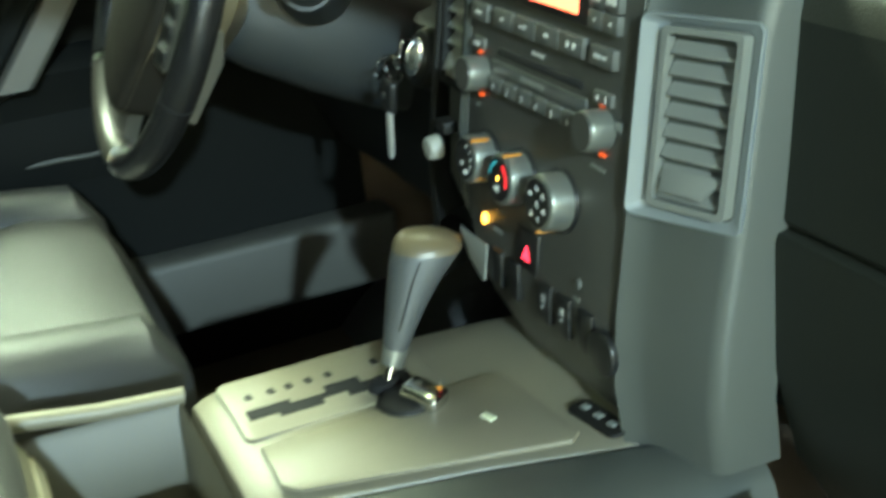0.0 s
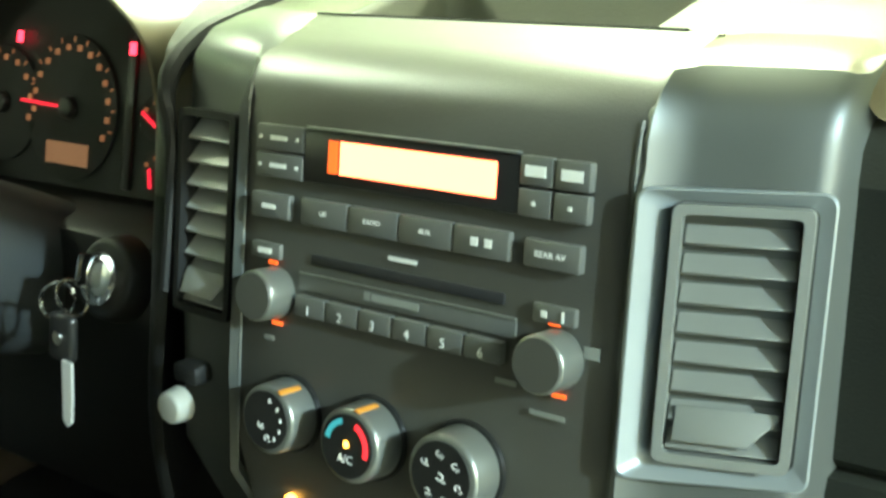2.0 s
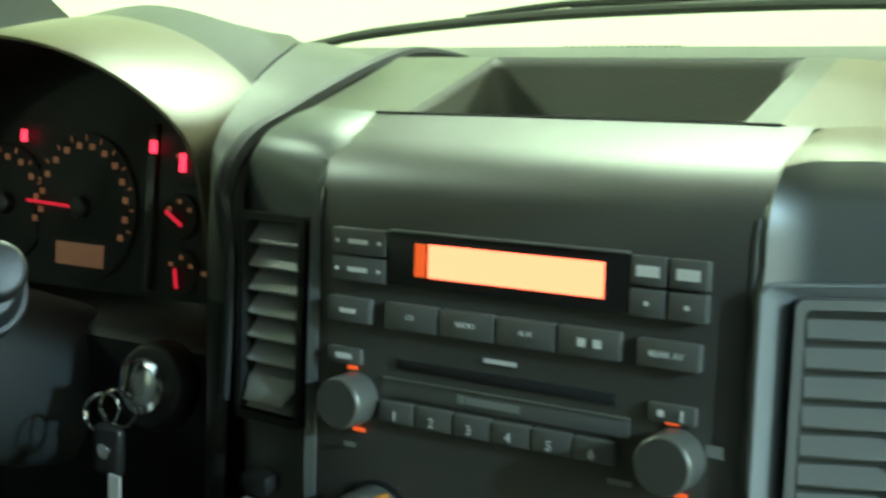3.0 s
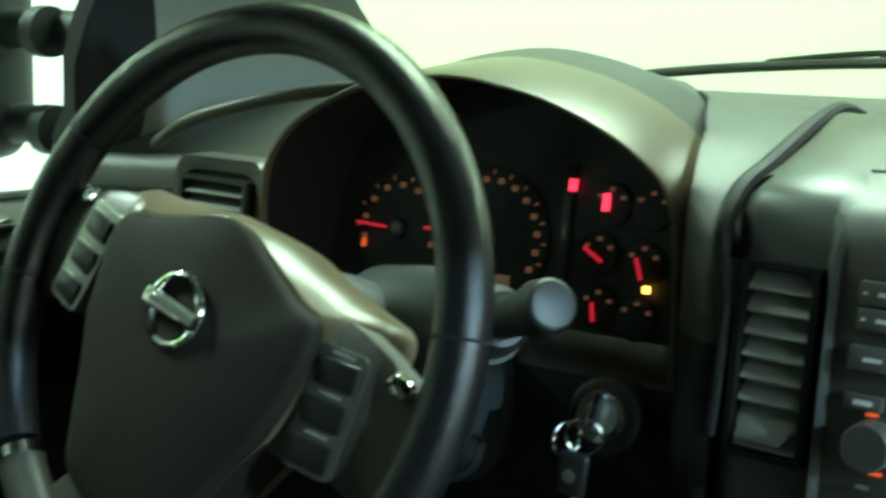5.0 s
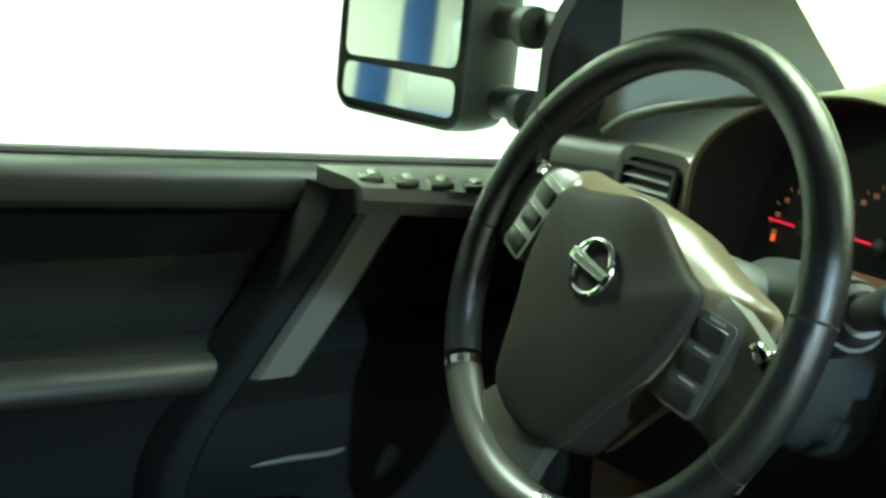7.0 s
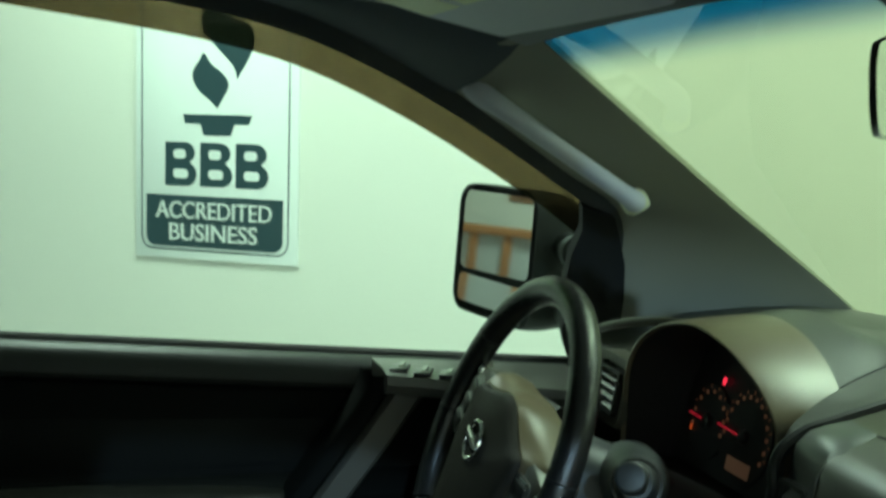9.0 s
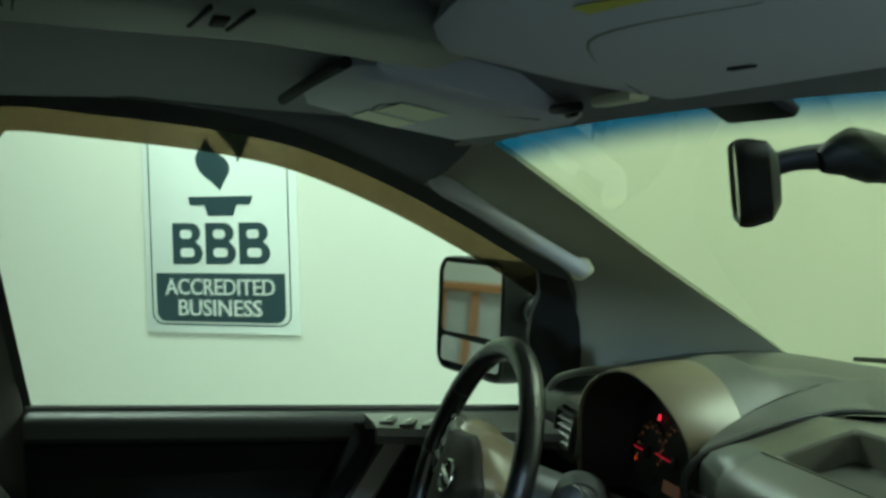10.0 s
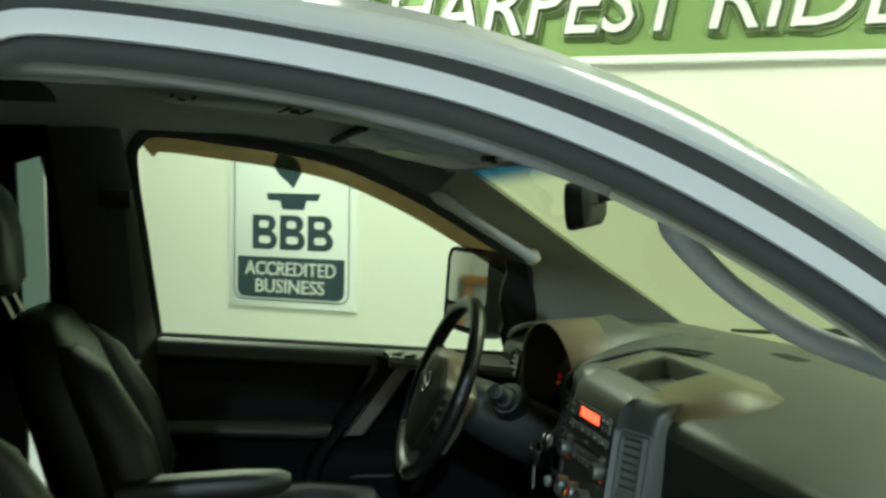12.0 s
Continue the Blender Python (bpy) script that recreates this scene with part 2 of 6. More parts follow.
def drum(r1, r2, h, m=Matrix(), seg=32, edge=0.0):
    """A drum along z from 0 to h."""
    bm = bmesh.new()
    bmesh.ops.create_cone(bm, cap_ends=True, segments=seg, radius1=r1, radius2=r2, depth=h, matrix=Matrix.Translation((0, 0, h / 2)))
    if edge:
        rims = [e for e in bm.edges if len(e.link_faces) == 2 and any(len(f.verts) > 4 for f in e.link_faces)]
        bmesh.ops.bevel(bm, geom=rims, offset=edge, segments=3, affect='EDGES', profile=0.5, clamp_overlap=True)
    bmesh.ops.transform(bm, matrix=m, verts=bm.verts)
    return bm


def grid(rows, close_u=False, close_v=False, thick=0.0, cap=False):
    """A skin over rows of places."""
    bm = bmesh.new()
    vs = [[bm.verts.new(p) for p in r] for r in rows]
    nr, nc = len(vs), len(vs[0])
    for i in range(nr if close_u else nr - 1):
        for j in range(nc if close_v else nc - 1):
            a, b = vs[i][j], vs[(i + 1) % nr][j]
            c, d = vs[(i + 1) % nr][(j + 1) % nc], vs[i][(j + 1) % nc]
            bm.faces.new((a, b, c, d))
    if cap and close_v:
        bm.faces.new(vs[0])
        bm.faces.new(vs[-1])
    if thick:
        bmesh.ops.recalc_face_normals(bm, faces=bm.faces)
        bmesh.ops.solidify(bm, geom=list(bm.faces), thickness=thick)
    return bm


def smooth_line(pts, n):
    """n + 1 places on a soft curve through the given places."""
    pts = [Vector(p) for p in pts]
    out = []
    k = len(pts) - 1
    for i in range(n + 1):
        s = i / n * k
        j = min(int(s), k - 1)
        t = s - j
        p0, p1, p2, p3 = pts[max(j - 1, 0)], pts[j], pts[j + 1], pts[min(j + 2, k)]
        out.append(0.5 * ((2 * p1) + (p2 - p0) * t + (2 * p0 - 5 * p1 + 4 * p2 - p3) * t * t + (3 * p1 - p0 - 3 * p2 + p3) * t ** 3))
    return out


def tube(pts, r, seg=10, n=0, closed=False, flat=1.0, up=(0, 0, 1)):
    """A round bar along a line of places; r may be a list of radii; flat squeezes it across up."""
    line = smooth_line(pts, n) if n else [Vector(p) for p in pts]
    rs = r if isinstance(r, (list, tuple)) else [r] * len(line)
    if len(rs) != len(line):
        rs = [rs[min(int(i / (len(line) - 1) * (len(rs) - 1)), len(rs) - 2)] * (1 - (i / (len(line) - 1) * (len(rs) - 1)) % 1)
              + rs[min(int(i / (len(line) - 1) * (len(rs) - 1)) + 1, len(rs) - 1)] * ((i / (len(line) - 1) * (len(rs) - 1)) % 1) if i < len(line) - 1 else rs[-1]
              for i in range(len(line))]
    rows = []
    for i, p in enumerate(line):
        a = line[i - 1] if (i or closed) else p
        b = line[(i + 1) % len(line)] if (closed or i < len(line) - 1) else p
        t = (b - a).normalized()
        s = t.cross(Vector(up))
        if s.length < 1e-4:
            s = t.cross(Vector((1, 0, 0)))
        s.normalize()
        w = s.cross(t)
        rows.append([p + (s * math.cos(q) + w * math.sin(q) * flat) * rs[i] for q in [2 * math.pi * k / seg for k in range(seg)]])
    return grid(rows, close_u=closed, close_v=True, cap=not closed)


def plate(outline, h, m=Matrix(), r=0.0, seg=2):
    """A flat outline in x, y raised to h along z."""
    bm = bmesh.new()
    f = bm.faces.new([bm.verts.new((x, y, 0)) for x, y in outline])
    ext = bmesh.ops.extrude_face_region(bm, geom=[f])
    top = [g for g in ext["geom"] if isinstance(g, bmesh.types.BMVert)]
    bmesh.ops.translate(bm, vec=(0, 0, h), verts=top)
    if r:
        tv = set(top)
        edges = [e for e in bm.edges if e.verts[0] in tv and e.verts[1] in tv]
        bmesh.ops.bevel(bm, geom=edges, offset=r, segments=seg, affect='EDGES', profile=0.5, clamp_overlap=True)
    bmesh.ops.transform(bm, matrix=m, verts=bm.verts)
    return bm


def round_rect(x0, y0, x1, y1, r, n=5):
    out = []
    for cx, cy, a0 in ((x1 - r, y1 - r, 0), (x0 + r, y1 - r, 90), (x0 + r, y0 + r, 180), (x1 - r, y0 + r, 270)):
        out += [(cx + r * math.cos(radians(a0 + 90 * k / n)), cy + r * math.sin(radians(a0 + 90 * k / n))) for k in range(n + 1)]
    return out


def frame_ring(outer, inner, h, m=Matrix()):
    """A flat frame between two outlines with the same number of corners, raised to h."""
    rows = [[(x, y, 0) for x, y in outer], [(x, y, h) for x, y in outer], [(x, y, h) for x, y in inner], [(x, y, 0) for x, y in inner]]
    bm = grid(rows, close_u=True, close_v=True)
    bmesh.ops.transform(bm, matrix=m, verts=bm.verts)
    return bm


def letters(words, size, depth, m, shear=0.0, space=1.0, width=0.0):
    """Raised letters in the built-in font, their foot's left end at the pose m; width: the length to fit."""
    cu = bpy.data.curves.new("letters", 'FONT')
    cu.body, cu.size, cu.extrude, cu.shear, cu.space_character = words, size, depth / 2, shear, space
    cu.resolution_u = 3
    ob = bpy.data.objects.new("letters", cu)
    scene.collection.objects.link(ob)
    bpy.context.view_layer.update()
    me = bpy.data.meshes.new_from_object(ob.evaluated_get(bpy.context.evaluated_depsgraph_get()))
    bpy.data.objects.remove(ob)
    bpy.data.curves.remove(cu)
    bm = bmesh.new()
    bm.from_mesh(me)
    bpy.data.meshes.remove(me)
    if width and bm.verts:
        x0, x1 = min(v.co.x for v in bm.verts), max(v.co.x for v in bm.verts)
        for v in bm.verts:
            v.co.x = (v.co.x - x0) * width / (x1 - x0)
    bmesh.ops.transform(bm, matrix=m, verts=bm.verts)
    return bm


def join(*parts):
    out = bmesh.new()
    for b in parts:
        me = bpy.data.meshes.new("tmp")
        b.to_mesh(me)
        b.free()
        out.from_mesh(me)
        bpy.data.meshes.remove(me)
    return out


def basis(o, x, y, z):
    m = Matrix((Vector(x).normalized(), Vector(y).normalized(), Vector(z).normalized())).transposed().to_4x4()
    m.translation = o
    return m

# ---- showroom ----
WALLPAINT = material("painted_wall", (0.80, 0.79, 0.71), 0.8, bump=0.4, scale=14, vary=0.03)
# dark tone for the unseen street wall, so little light bounces off it
DARKWALL = material("dark_bounce_cut_wall", (0.09, 0.095, 0.10), 0.7, bump=0.4, scale=14, vary=0.05)
# floor tone raised to throw light up onto visors and headliner
FLOORMAT = material("pale_bounce_floor", (0.66, 0.66, 0.64), 0.35, scale=10, vary=0.2)
CEILMAT = material("ceiling_tile", (0.30, 0.30, 0.29), 0.9, scale=20)
# unseen outside ground, made pale as a reflector for the visors
BOUNCEGROUND = material("pale_bounce_ground", (0.38, 0.38, 0.36), 0.9, bump=1.0, scale=30, vary=0.3)
GREEN = material("green_banner_vinyl", (0.21, 0.33, 0.12), 0.5, scale=6, vary=0.12)
PAPER = material("sign_board_white", (0.80, 0.82, 0.80), 0.5, scale=20, vary=0.02)
NAVY = material("sign_slate_ink", (0.030, 0.062, 0.075), 0.5, scale=30, vary=0.08)
SHADOWINK = material("dark_olive_ink", (0.09, 0.125, 0.055), 0.5, scale=30)
WOOD = material("orange_oak", (0.36, 0.15, 0.05), 0.45, bump=0.4, scale=30, vary=0.3, stretch=(1, 6, 6))
GREYPANEL = material("grey_laminate", (0.42, 0.43, 0.42), 0.5, scale=20)
BROWNART = material("brown_picture", (0.16, 0.075, 0.04), 0.6, scale=18, vary=0.4)
BLUEPAINT = material("blue_banner", (0.02, 0.09, 0.30), 0.5, scale=10)

U0, U1, DEPTH, HIGH = -14.5, 8.0, 7.0, 3.6


def room_box(u0, u1, n0, n1, z0, z1, r=0.0):
    m = ROOM_WALL.copy()
    m.translation = room((u0 + u1) / 2, (n0 + n1) / 2, (z0 + z1) / 2)
    return box(u1 - u0, z1 - z0, n1 - n0, m, r)


# out of view; sends daylight up through the bay
ground = part("ground", room_box(-900, 900, -900, 900, -0.4, -0.03), BOUNCEGROUND, smooth=0)
tagged(ground, "unseen ground outside the showroom, paled to bounce light up into the cab", "ground", kind="structure")
floor = part("floor", room_box(U0 - .2, U1 + .2, -.2, DEPTH + .2, -0.03, 0.0), FLOORMAT, smooth=0)
tagged(floor, "polished showroom floor, paled to bounce light up into the cab", "floor", kind="structure")
ceiling = part("ceiling", room_box(U0 - .2, U1 + .2, -.2, DEPTH + .2, HIGH, HIGH + .15), CEILMAT, smooth=0)
tagged(ceiling, "plain off-white showroom ceiling", "ceiling", kind="structure")
wall_sign = part("wall_sign", room_box(U0, U1, -.2, 0, 0, HIGH), WALLPAINT, smooth=0)
tagged(wall_sign, "cream painted showroom wall behind the truck", "wall", kind="structure")
rear_bits = [room_box(U0 - .2, U0, -.2, 5.35, 0, HIGH), room_box(U0 - .2, U0, 6.25, DEPTH + .2, 0, HIGH), room_box(U0 - .2, U0, 5.35, 6.25, 0, .75), room_box(U0 - .2, U0, 5.35, 6.25, 2.05, HIGH)]
wall_side_rear = part("wall_side_rear", join(*rear_bits), WALLPAINT, smooth=0)
tagged(wall_side_rear, "cream painted showroom end wall with a window", "wall", kind="structure")
wall_side_front = part("wall_side_front", room_box(U1, U1 + .2, -.2, DEPTH + .2, 0, HIGH), WALLPAINT, smooth=0)
tagged(wall_side_front, "cream painted showroom end wall", "wall", kind="structure")
# out of view; kept dark to hold bounced light off the driver door
wall_street = join(room_box(U0, 0.2, DEPTH, DEPTH + .2, 0, HIGH), room_box(5.6, U1, DEPTH, DEPTH + .2, 0, HIGH), room_box(0.2, 5.6, DEPTH, DEPTH + .2, 3.45, HIGH))
wall_street = part("wall_street", wall_street, DARKWALL, smooth=0)
tagged(wall_street, "unseen wall, darkened to cut bounced light, with a wide open drive-in bay", "wall", kind="structure")

DIFFUSER = glow("lamp_diffuser", (0.95, 1.0, 0.75), 6.0)
troffer = None
for lu, ln in LAMPS:
    if troffer is None:
        troffer = thing("ceiling_light", "white recessed fluorescent ceiling light panel", "light", "ceiling lights")
        part("frame", frame_ring(round_rect(-.64, -.34, .64, .34, .01), round_rect(-.59, -.29, .59, .29, .01), .05), PAPER, troffer)
        part("diffuser", box(1.18, .58, .01, pose(0, 0, 0.045)), DIFFUSER, troffer)
        first = troffer
    else:
        first = copy_thing(troffer, Matrix())
    m = basis(room(lu, ln, 3.548), U, -N, (0, 0, 1))
    first.matrix_basis = m

def spell(words, size, depth, m, mat, owner, shear=0.0, width=0.0, name="letter", bold=0.0080):
    """A word in the built-in font, each letter a part of its own, thickened by bold."""
    bm = letters(words, size, depth, Matrix(), shear, width=width)
    bm.verts.ensure_lookup_table()
    seen, groups = set(), []
    for v in bm.verts:
        if v in seen:
            continue
        stack_, grp = [v], []
        seen.add(v)
        while stack_:
            q = stack_.pop()
            grp.append(q)
            for e in q.link_edges:
                o = e.other_vert(q)
                if o not in seen:
                    seen.add(o)
                    stack_.append(o)
        groups.append(grp)
    for grp in groups:
        keep = set(grp)
        b = bmesh.new()
        idx = {v: b.verts.new(v.co) for v in grp}
        for f in bm.faces:
            if f.verts[0] in keep:
                b.faces.new([idx[v] for v in f.verts])
        bmesh.ops.recalc_face_normals(b, faces=b.faces)
        if bold:
            push = {}
            for v in b.verts:
                n = Vector((0, 0, 0))
                for f in v.link_faces:
                    if abs(f.normal.z) < .5:
                        n += f.normal
                push[v] = n.normalized() * bold if n.length > 0 else n
            for v, n in push.items():
                v.co += n
        bmesh.ops.transform(b, matrix=m, verts=b.verts)
        part(name, b, mat, owner, smooth=30)
    bm.free()


# sign board
def on_wall(u, z, out=0.0):
    m = ROOM_WALL.copy()
    m.translation = room(u, out, z)
    return m


sign = thing("business_sign", "white accreditation sign board with slate torch emblem, on the cream wall", "sign", at=room(-.1, 0, 1.024))
SI = Matrix.Translation(-room(-.1, 0, 1.0))
part("board", plate(round_rect(-.445, .968, .252, 2.02, .004), .008, SI @ on_wall(0, 0, .002), .002), PAPER, sign)
part("outline", frame_ring(round_rect(-.418, 1.0, .215, 1.99, .05), round_rect(-.413, 1.005, .210, 1.985, .045), .002, SI @ on_wall(0, 0, .0095)), NAVY, sign)
part("panel", plate([(-.394, 1.21)] + [(-.394 + .04 - .04 * math.cos(radians(a)), 1.055 - .04 * math.sin(radians(a))) for a in range(0, 91, 15)]
                    + [(.191 - .04 + .04 * math.sin(radians(a)), 1.055 - .04 * math.cos(radians(a))) for a in range(0, 91, 15)] + [(.191, 1.21)], .003, SI @ on_wall(0, 0, .0095)), NAVY, sign)
spell("ACCREDITED", .092, .002, SI @ on_wall(-.35, 1.124, .014), PAPER, sign, width=.495, bold=.0048)
spell("BUSINESS", .092, .002, SI @ on_wall(-.29, 1.040, .014), PAPER, sign, width=.375, bold=.0048)
part("pedestal", plate([(-.235, 1.517), (.06, 1.517), (.045, 1.483), (-.015, 1.483), (-.03, 1.44), (-.145, 1.44), (-.16, 1.483), (-.225, 1.483)], .002, SI @ on_wall(0, 0, .0095)), NAVY, sign)
flame_l = [(-.087, 1.540), (-.062, 1.583), (-.043, 1.615), (-.045, 1.645), (-.072, 1.675), (-.115, 1.705), (-.146, 1.746), (-.168, 1.715), (-.192, 1.681), (-.192, 1.645), (-.165, 1.605), (-.120, 1.572)]
flame_r = [(-.005, 1.649), (.032, 1.710), (.060, 1.763), (.067, 1.813), (.031, 1.857), (-.062, 1.889), (-.113, 1.933), (-.150, 1.895), (-.162, 1.860), (-.150, 1.825), (-.098, 1.775), (-.035, 1.715), (-.012, 1.682)]
for fl in (flame_l, flame_r):
    soft = [(p.x, p.y) for p in smooth_line([(*q, 0) for q in fl + [fl[0]]], 40)][:-1]
    part("flame", plate(soft, .002, SI @ on_wall(0, 0, .0095)), NAVY, sign)
# three block emblems: a rounded double-bowed block with two slots each
for k in range(3):
    u0 = -.312 + k * .152
    w, z0, z1 = .137, 1.247, 1.412
    zm = (z0 + z1) / 2 + .006
    out = [(u0, z0)]
    out += [(u0 + w - .046 + .046 * math.sin(radians(a)), z0 + .044 - .044 * math.cos(radians(a))) for a in range(0, 151, 15)]
    out += [(u0 + w - .054 + .046 * math.sin(radians(a)), z1 - .040 - .040 * math.cos(radians(a))) for a in range(30, 181, 15)] + [(u0, z1)]
    part("emblem_block", plate(out, .002, SI @ on_wall(0, 0, .0095)), NAVY, sign)
    for sz0, sz1, sw in ((z0 + .028, z0 + .064, .064), (zm + .014, z1 - .027, .054)):
        part("emblem_slot", plate(round_rect(u0 + .036, sz0, u0 + .036 + sw, sz1, .015), .0012, SI @ on_wall(0, 0, .0117)), PAPER, sign)

# green banner above
BI = Matrix.Translation(-room(1.5, 0, 2.1))
banner = thing("wall_banner", "long green printed banner in a pale frame on the wall", "banner", at=room(1.5, 0, 2.148))
part("sheet", room_box(-2.2, 5.0, .004, .02, 2.09, 2.95), GREEN, banner, smooth=0).data.transform(BI)
for z0, z1 in ((2.066, 2.10), (2.94, 2.975)):
    part("frame_rail", room_box(-2.23, 5.03, .002, .035, z0, z1, .006), PAPER, banner).data.transform(BI)
for words, u0, w in (("SHARPEST", .24, 1.56), ("RIDES", 1.865, .97)):
    spell(words, .37, .01, BI @ on_wall(u0 + .016, 2.183, .024), SHADOWINK, banner, .22, w, "letter_shadow", .024)
    spell(words, .37, .012, BI @ on_wall(u0, 2.201, .034), PAPER, banner, .22, w, "letter", .021)

# ---- cab shell ----
def side(y, z, sgn=-1, out=0.0):
    """A place on the leaning side of the cab; out is the distance outwards."""
    return Vector((sgn * (0.90 - 0.52 * max(z - 1.23, -0.05) + out), y, z))


# window line of a front door: y, z along the roof rail and down the pillar
TOPLINE = [(-.566, 1.65), (-.556, 1.688), (-.52, 1.7075), (-.40, 1.696), (-.23, 1.672), (-.10, 1.639), (.06, 1.568), (.23, 1.472), (.31, 1.420), (.33, 1.36), (.333, 1.28), (.333, 1.195)]
SCREEN = [(-.556, .108, 1.650), (-.60, .208, 1.590), (-.695, .428, 1.454), (-.750, .566, 1.372), (-.790, .672, 1.308), (-.825, .762, 1.250)]

cab = thing("truck_cab", "white pickup truck cab with its grey trimmed pillars", "truck", at=(0, 0, .5))
CI = Matrix.Translation((0, 0, -.5))


def cpart(name, bm, mat, label="", smooth=40):
    bmesh.ops.transform(bm, matrix=CI, verts=bm.verts)
    return part(name, bm, mat, cab, label, smooth)


def mirror_x(bm):
    bmesh.ops.transform(bm, matrix=Matrix.Diagonal((-1, 1, 1, 1)), verts=bm.verts)
    bmesh.ops.reverse_faces(bm, faces=bm.faces)
    return bm


# A-pillar trims, from the screen edge round to the door opening
def a_pillar(line, sgn=-1, out=0.0):
    a = smooth_line([side(y, z, sgn, out) for y, z in line], 24)
    b = smooth_line(SCREEN, 24)
    if sgn > 0:
        b = [Vector((-p.x, p.y, p.z)) for p in b]
    rows = []
    for s in (0, .12, .3, .5, .7, .88, 1):
        bulge = .020 * math.sin(math.pi * s)
        rows.append([p.lerp(q, s) + Vector((-sgn * bulge, -bulge * .5, bulge * .2)) for p, q in zip(a, b)])
    return grid(rows, thick=-.012 * -sgn)


cpart("pillar_trim", a_pillar(((.035, 1.600), (.10, 1.562), (.23, 1.484), (.325, 1.426), (.345, 1.33), (.348, 1.18))), TRIM)
cpart("pillar_trim", a_pillar(((-.02, 1.616), (.10, 1.556), (.23, 1.470), (.36, 1.362), (.50, 1.240), (.60, 1.14)), 1, .060), TRIM)

# headliner
rows = []
for y, z0, w in ((.108, 1.652, .555), (.06, 1.672, .575), (-.02, 1.695, .60), (-.13, 1.705, .625), (-.35, 1.728, .64), (-.62, 1.735, .642), (-1.1, 1.73, .64), (-1.55, 1.70, .63)):
    rows.append([((w if s < 0 else w + (.030 if y < 0 else .015)) * s, y, z0 + (.050 if y < 0 else .012) * (1 - abs(s) ** 2.2)) for s in [k / 12 - 1 for k in range(25)]])
cpart("headliner", grid(rows, thick=.02), HEAD, "pale grey cloth headliner")
# roof rail trims between headliner and door opening
def rail(edge=((.06, 1.582), (-.10, 1.655), (-.23, 1.690), (-.40, 1.714), (-.56, 1.728), (-.75, 1.735))):
    top = smooth_line([side(y, z) for y, z in edge], 20)
    inner = smooth_line([(-.556, .108, 1.655), (-.590, -.02, 1.693), (-.622, -.20, 1.716), (-.638, -.40, 1.733), (-.642, -.56, 1.738), (-.642, -.75, 1.738)], 20)
    rows = [[p.lerp(q, s) + Vector((.016, 0, -.010)) * math.sin(math.pi * s) for p, q in zip(top, inner)] for s in (0, .15, .4, .7, 1, 1.3)]
    return grid(rows)


# driver side: shade is put into the rail's dark colour
cpart("rail_trim", rail(), RAILSHADE)


# the open side's rail trim: a rounded lip under the seal that rolls up to the headliner
def open_rail():
    lip_line = smooth_line([side(y, z, 1, .062) for y, z in ((.16, 1.527), (.06, 1.588), (-.10, 1.653), (-.30, 1.705), (-.50, 1.732), (-.62, 1.738), (-.85, 1.74))], 30)
    liner = smooth_line([(.570, .112, 1.655), (.592, .06, 1.672), (.640, -.10, 1.704), (.668, -.35, 1.730), (.672, -.55, 1.736), (.672, -.62, 1.737), (.670, -.85, 1.735)], 30)
    rows = []
    for k, (dx, dz) in ((0, (.002, .008)), (0, (.001, -.004)), (0, (-.003, -.013)), (0, (-.012, -.018)), (.2, (-.025, -.017)), (.6, (-.020, -.008)), (1, (0, .004)), (1, (-.03, .012))):
        rows.append([p.lerp(q, k) + Vector((dx, 0, dz)) for p, q in zip(lip_line, liner)])
    return grid(rows, thick=.004)


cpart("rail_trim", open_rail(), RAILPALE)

# painted roof skin
rows = []
for y, z0, w in ((.115, 1.664, .56), (.06, 1.700, .60), (-.02, 1.737, .615), (-.12, 1.768, .625), (-.35, 1.808, .63), (-.8, 1.835, .63), (-1.75, 1.815, .63)):
    rows.append([(w * s, y, z0 + .034 * (1 - abs(s) ** 2)) for s in [k / 12 - 1 for k in range(25)]])
cpart("roof_skin", grid(rows, thick=-.006), PAINT, "white painted roof")


# door aperture of the open passenger side: seal, painted jamb, outer seal, painted outer rail
APERTURE = [(-.655, .62), (-.655, 1.30), (-.655, 1.60), (-.650, 1.69), (-.632, 1.722), (-.60, 1.734), (-.50, 1.729), (-.40, 1.718), (-.30, 1.702), (-.20, 1.681), (-.10, 1.650), (.0, 1.609), (.10, 1.556), (.20, 1.492), (.30, 1.414), (.45, 1.290), (.60, 1.14), (.66, 1.0), (.66, .62)]
OPEN_SIDE = .065


def aperture_line(n):
    """Places along the door opening with the outward way in the side's plane."""
    line = smooth_line([(0, y, z) for y, z in APERTURE], n)
    for i, p in enumerate(line):
        t = line[min(i + 1, n)] - line[max(i - 1, 0)]
        yield p, Vector((0, -t.z, t.y)).normalized()


def aperture_band(d0, d1, o0, o1, round_=0.006, n=110, widen=0.0, widen0=0.0):
    """A swept band that follows the opening; d: distance outwards in the side's plane, o: out of the plane; widen: more width towards the front."""
    rows = []
    for p, q in aperture_line(n):
        grow = min(1, max(0, (p.y + .35) / .4))
        row = []
        for k in range(9):
            s = k / 8
            c = p + q * (d0 + widen0 * grow + (d1 + widen * grow - d0 - widen0 * grow) * s)
            row.append(side(c.y, c.z, 1, OPEN_SIDE + o0 + (o1 - o0) * s + round_ * math.sin(math.pi * s)))
        rows.append(row)
    return grid(rows, thick=-.008)


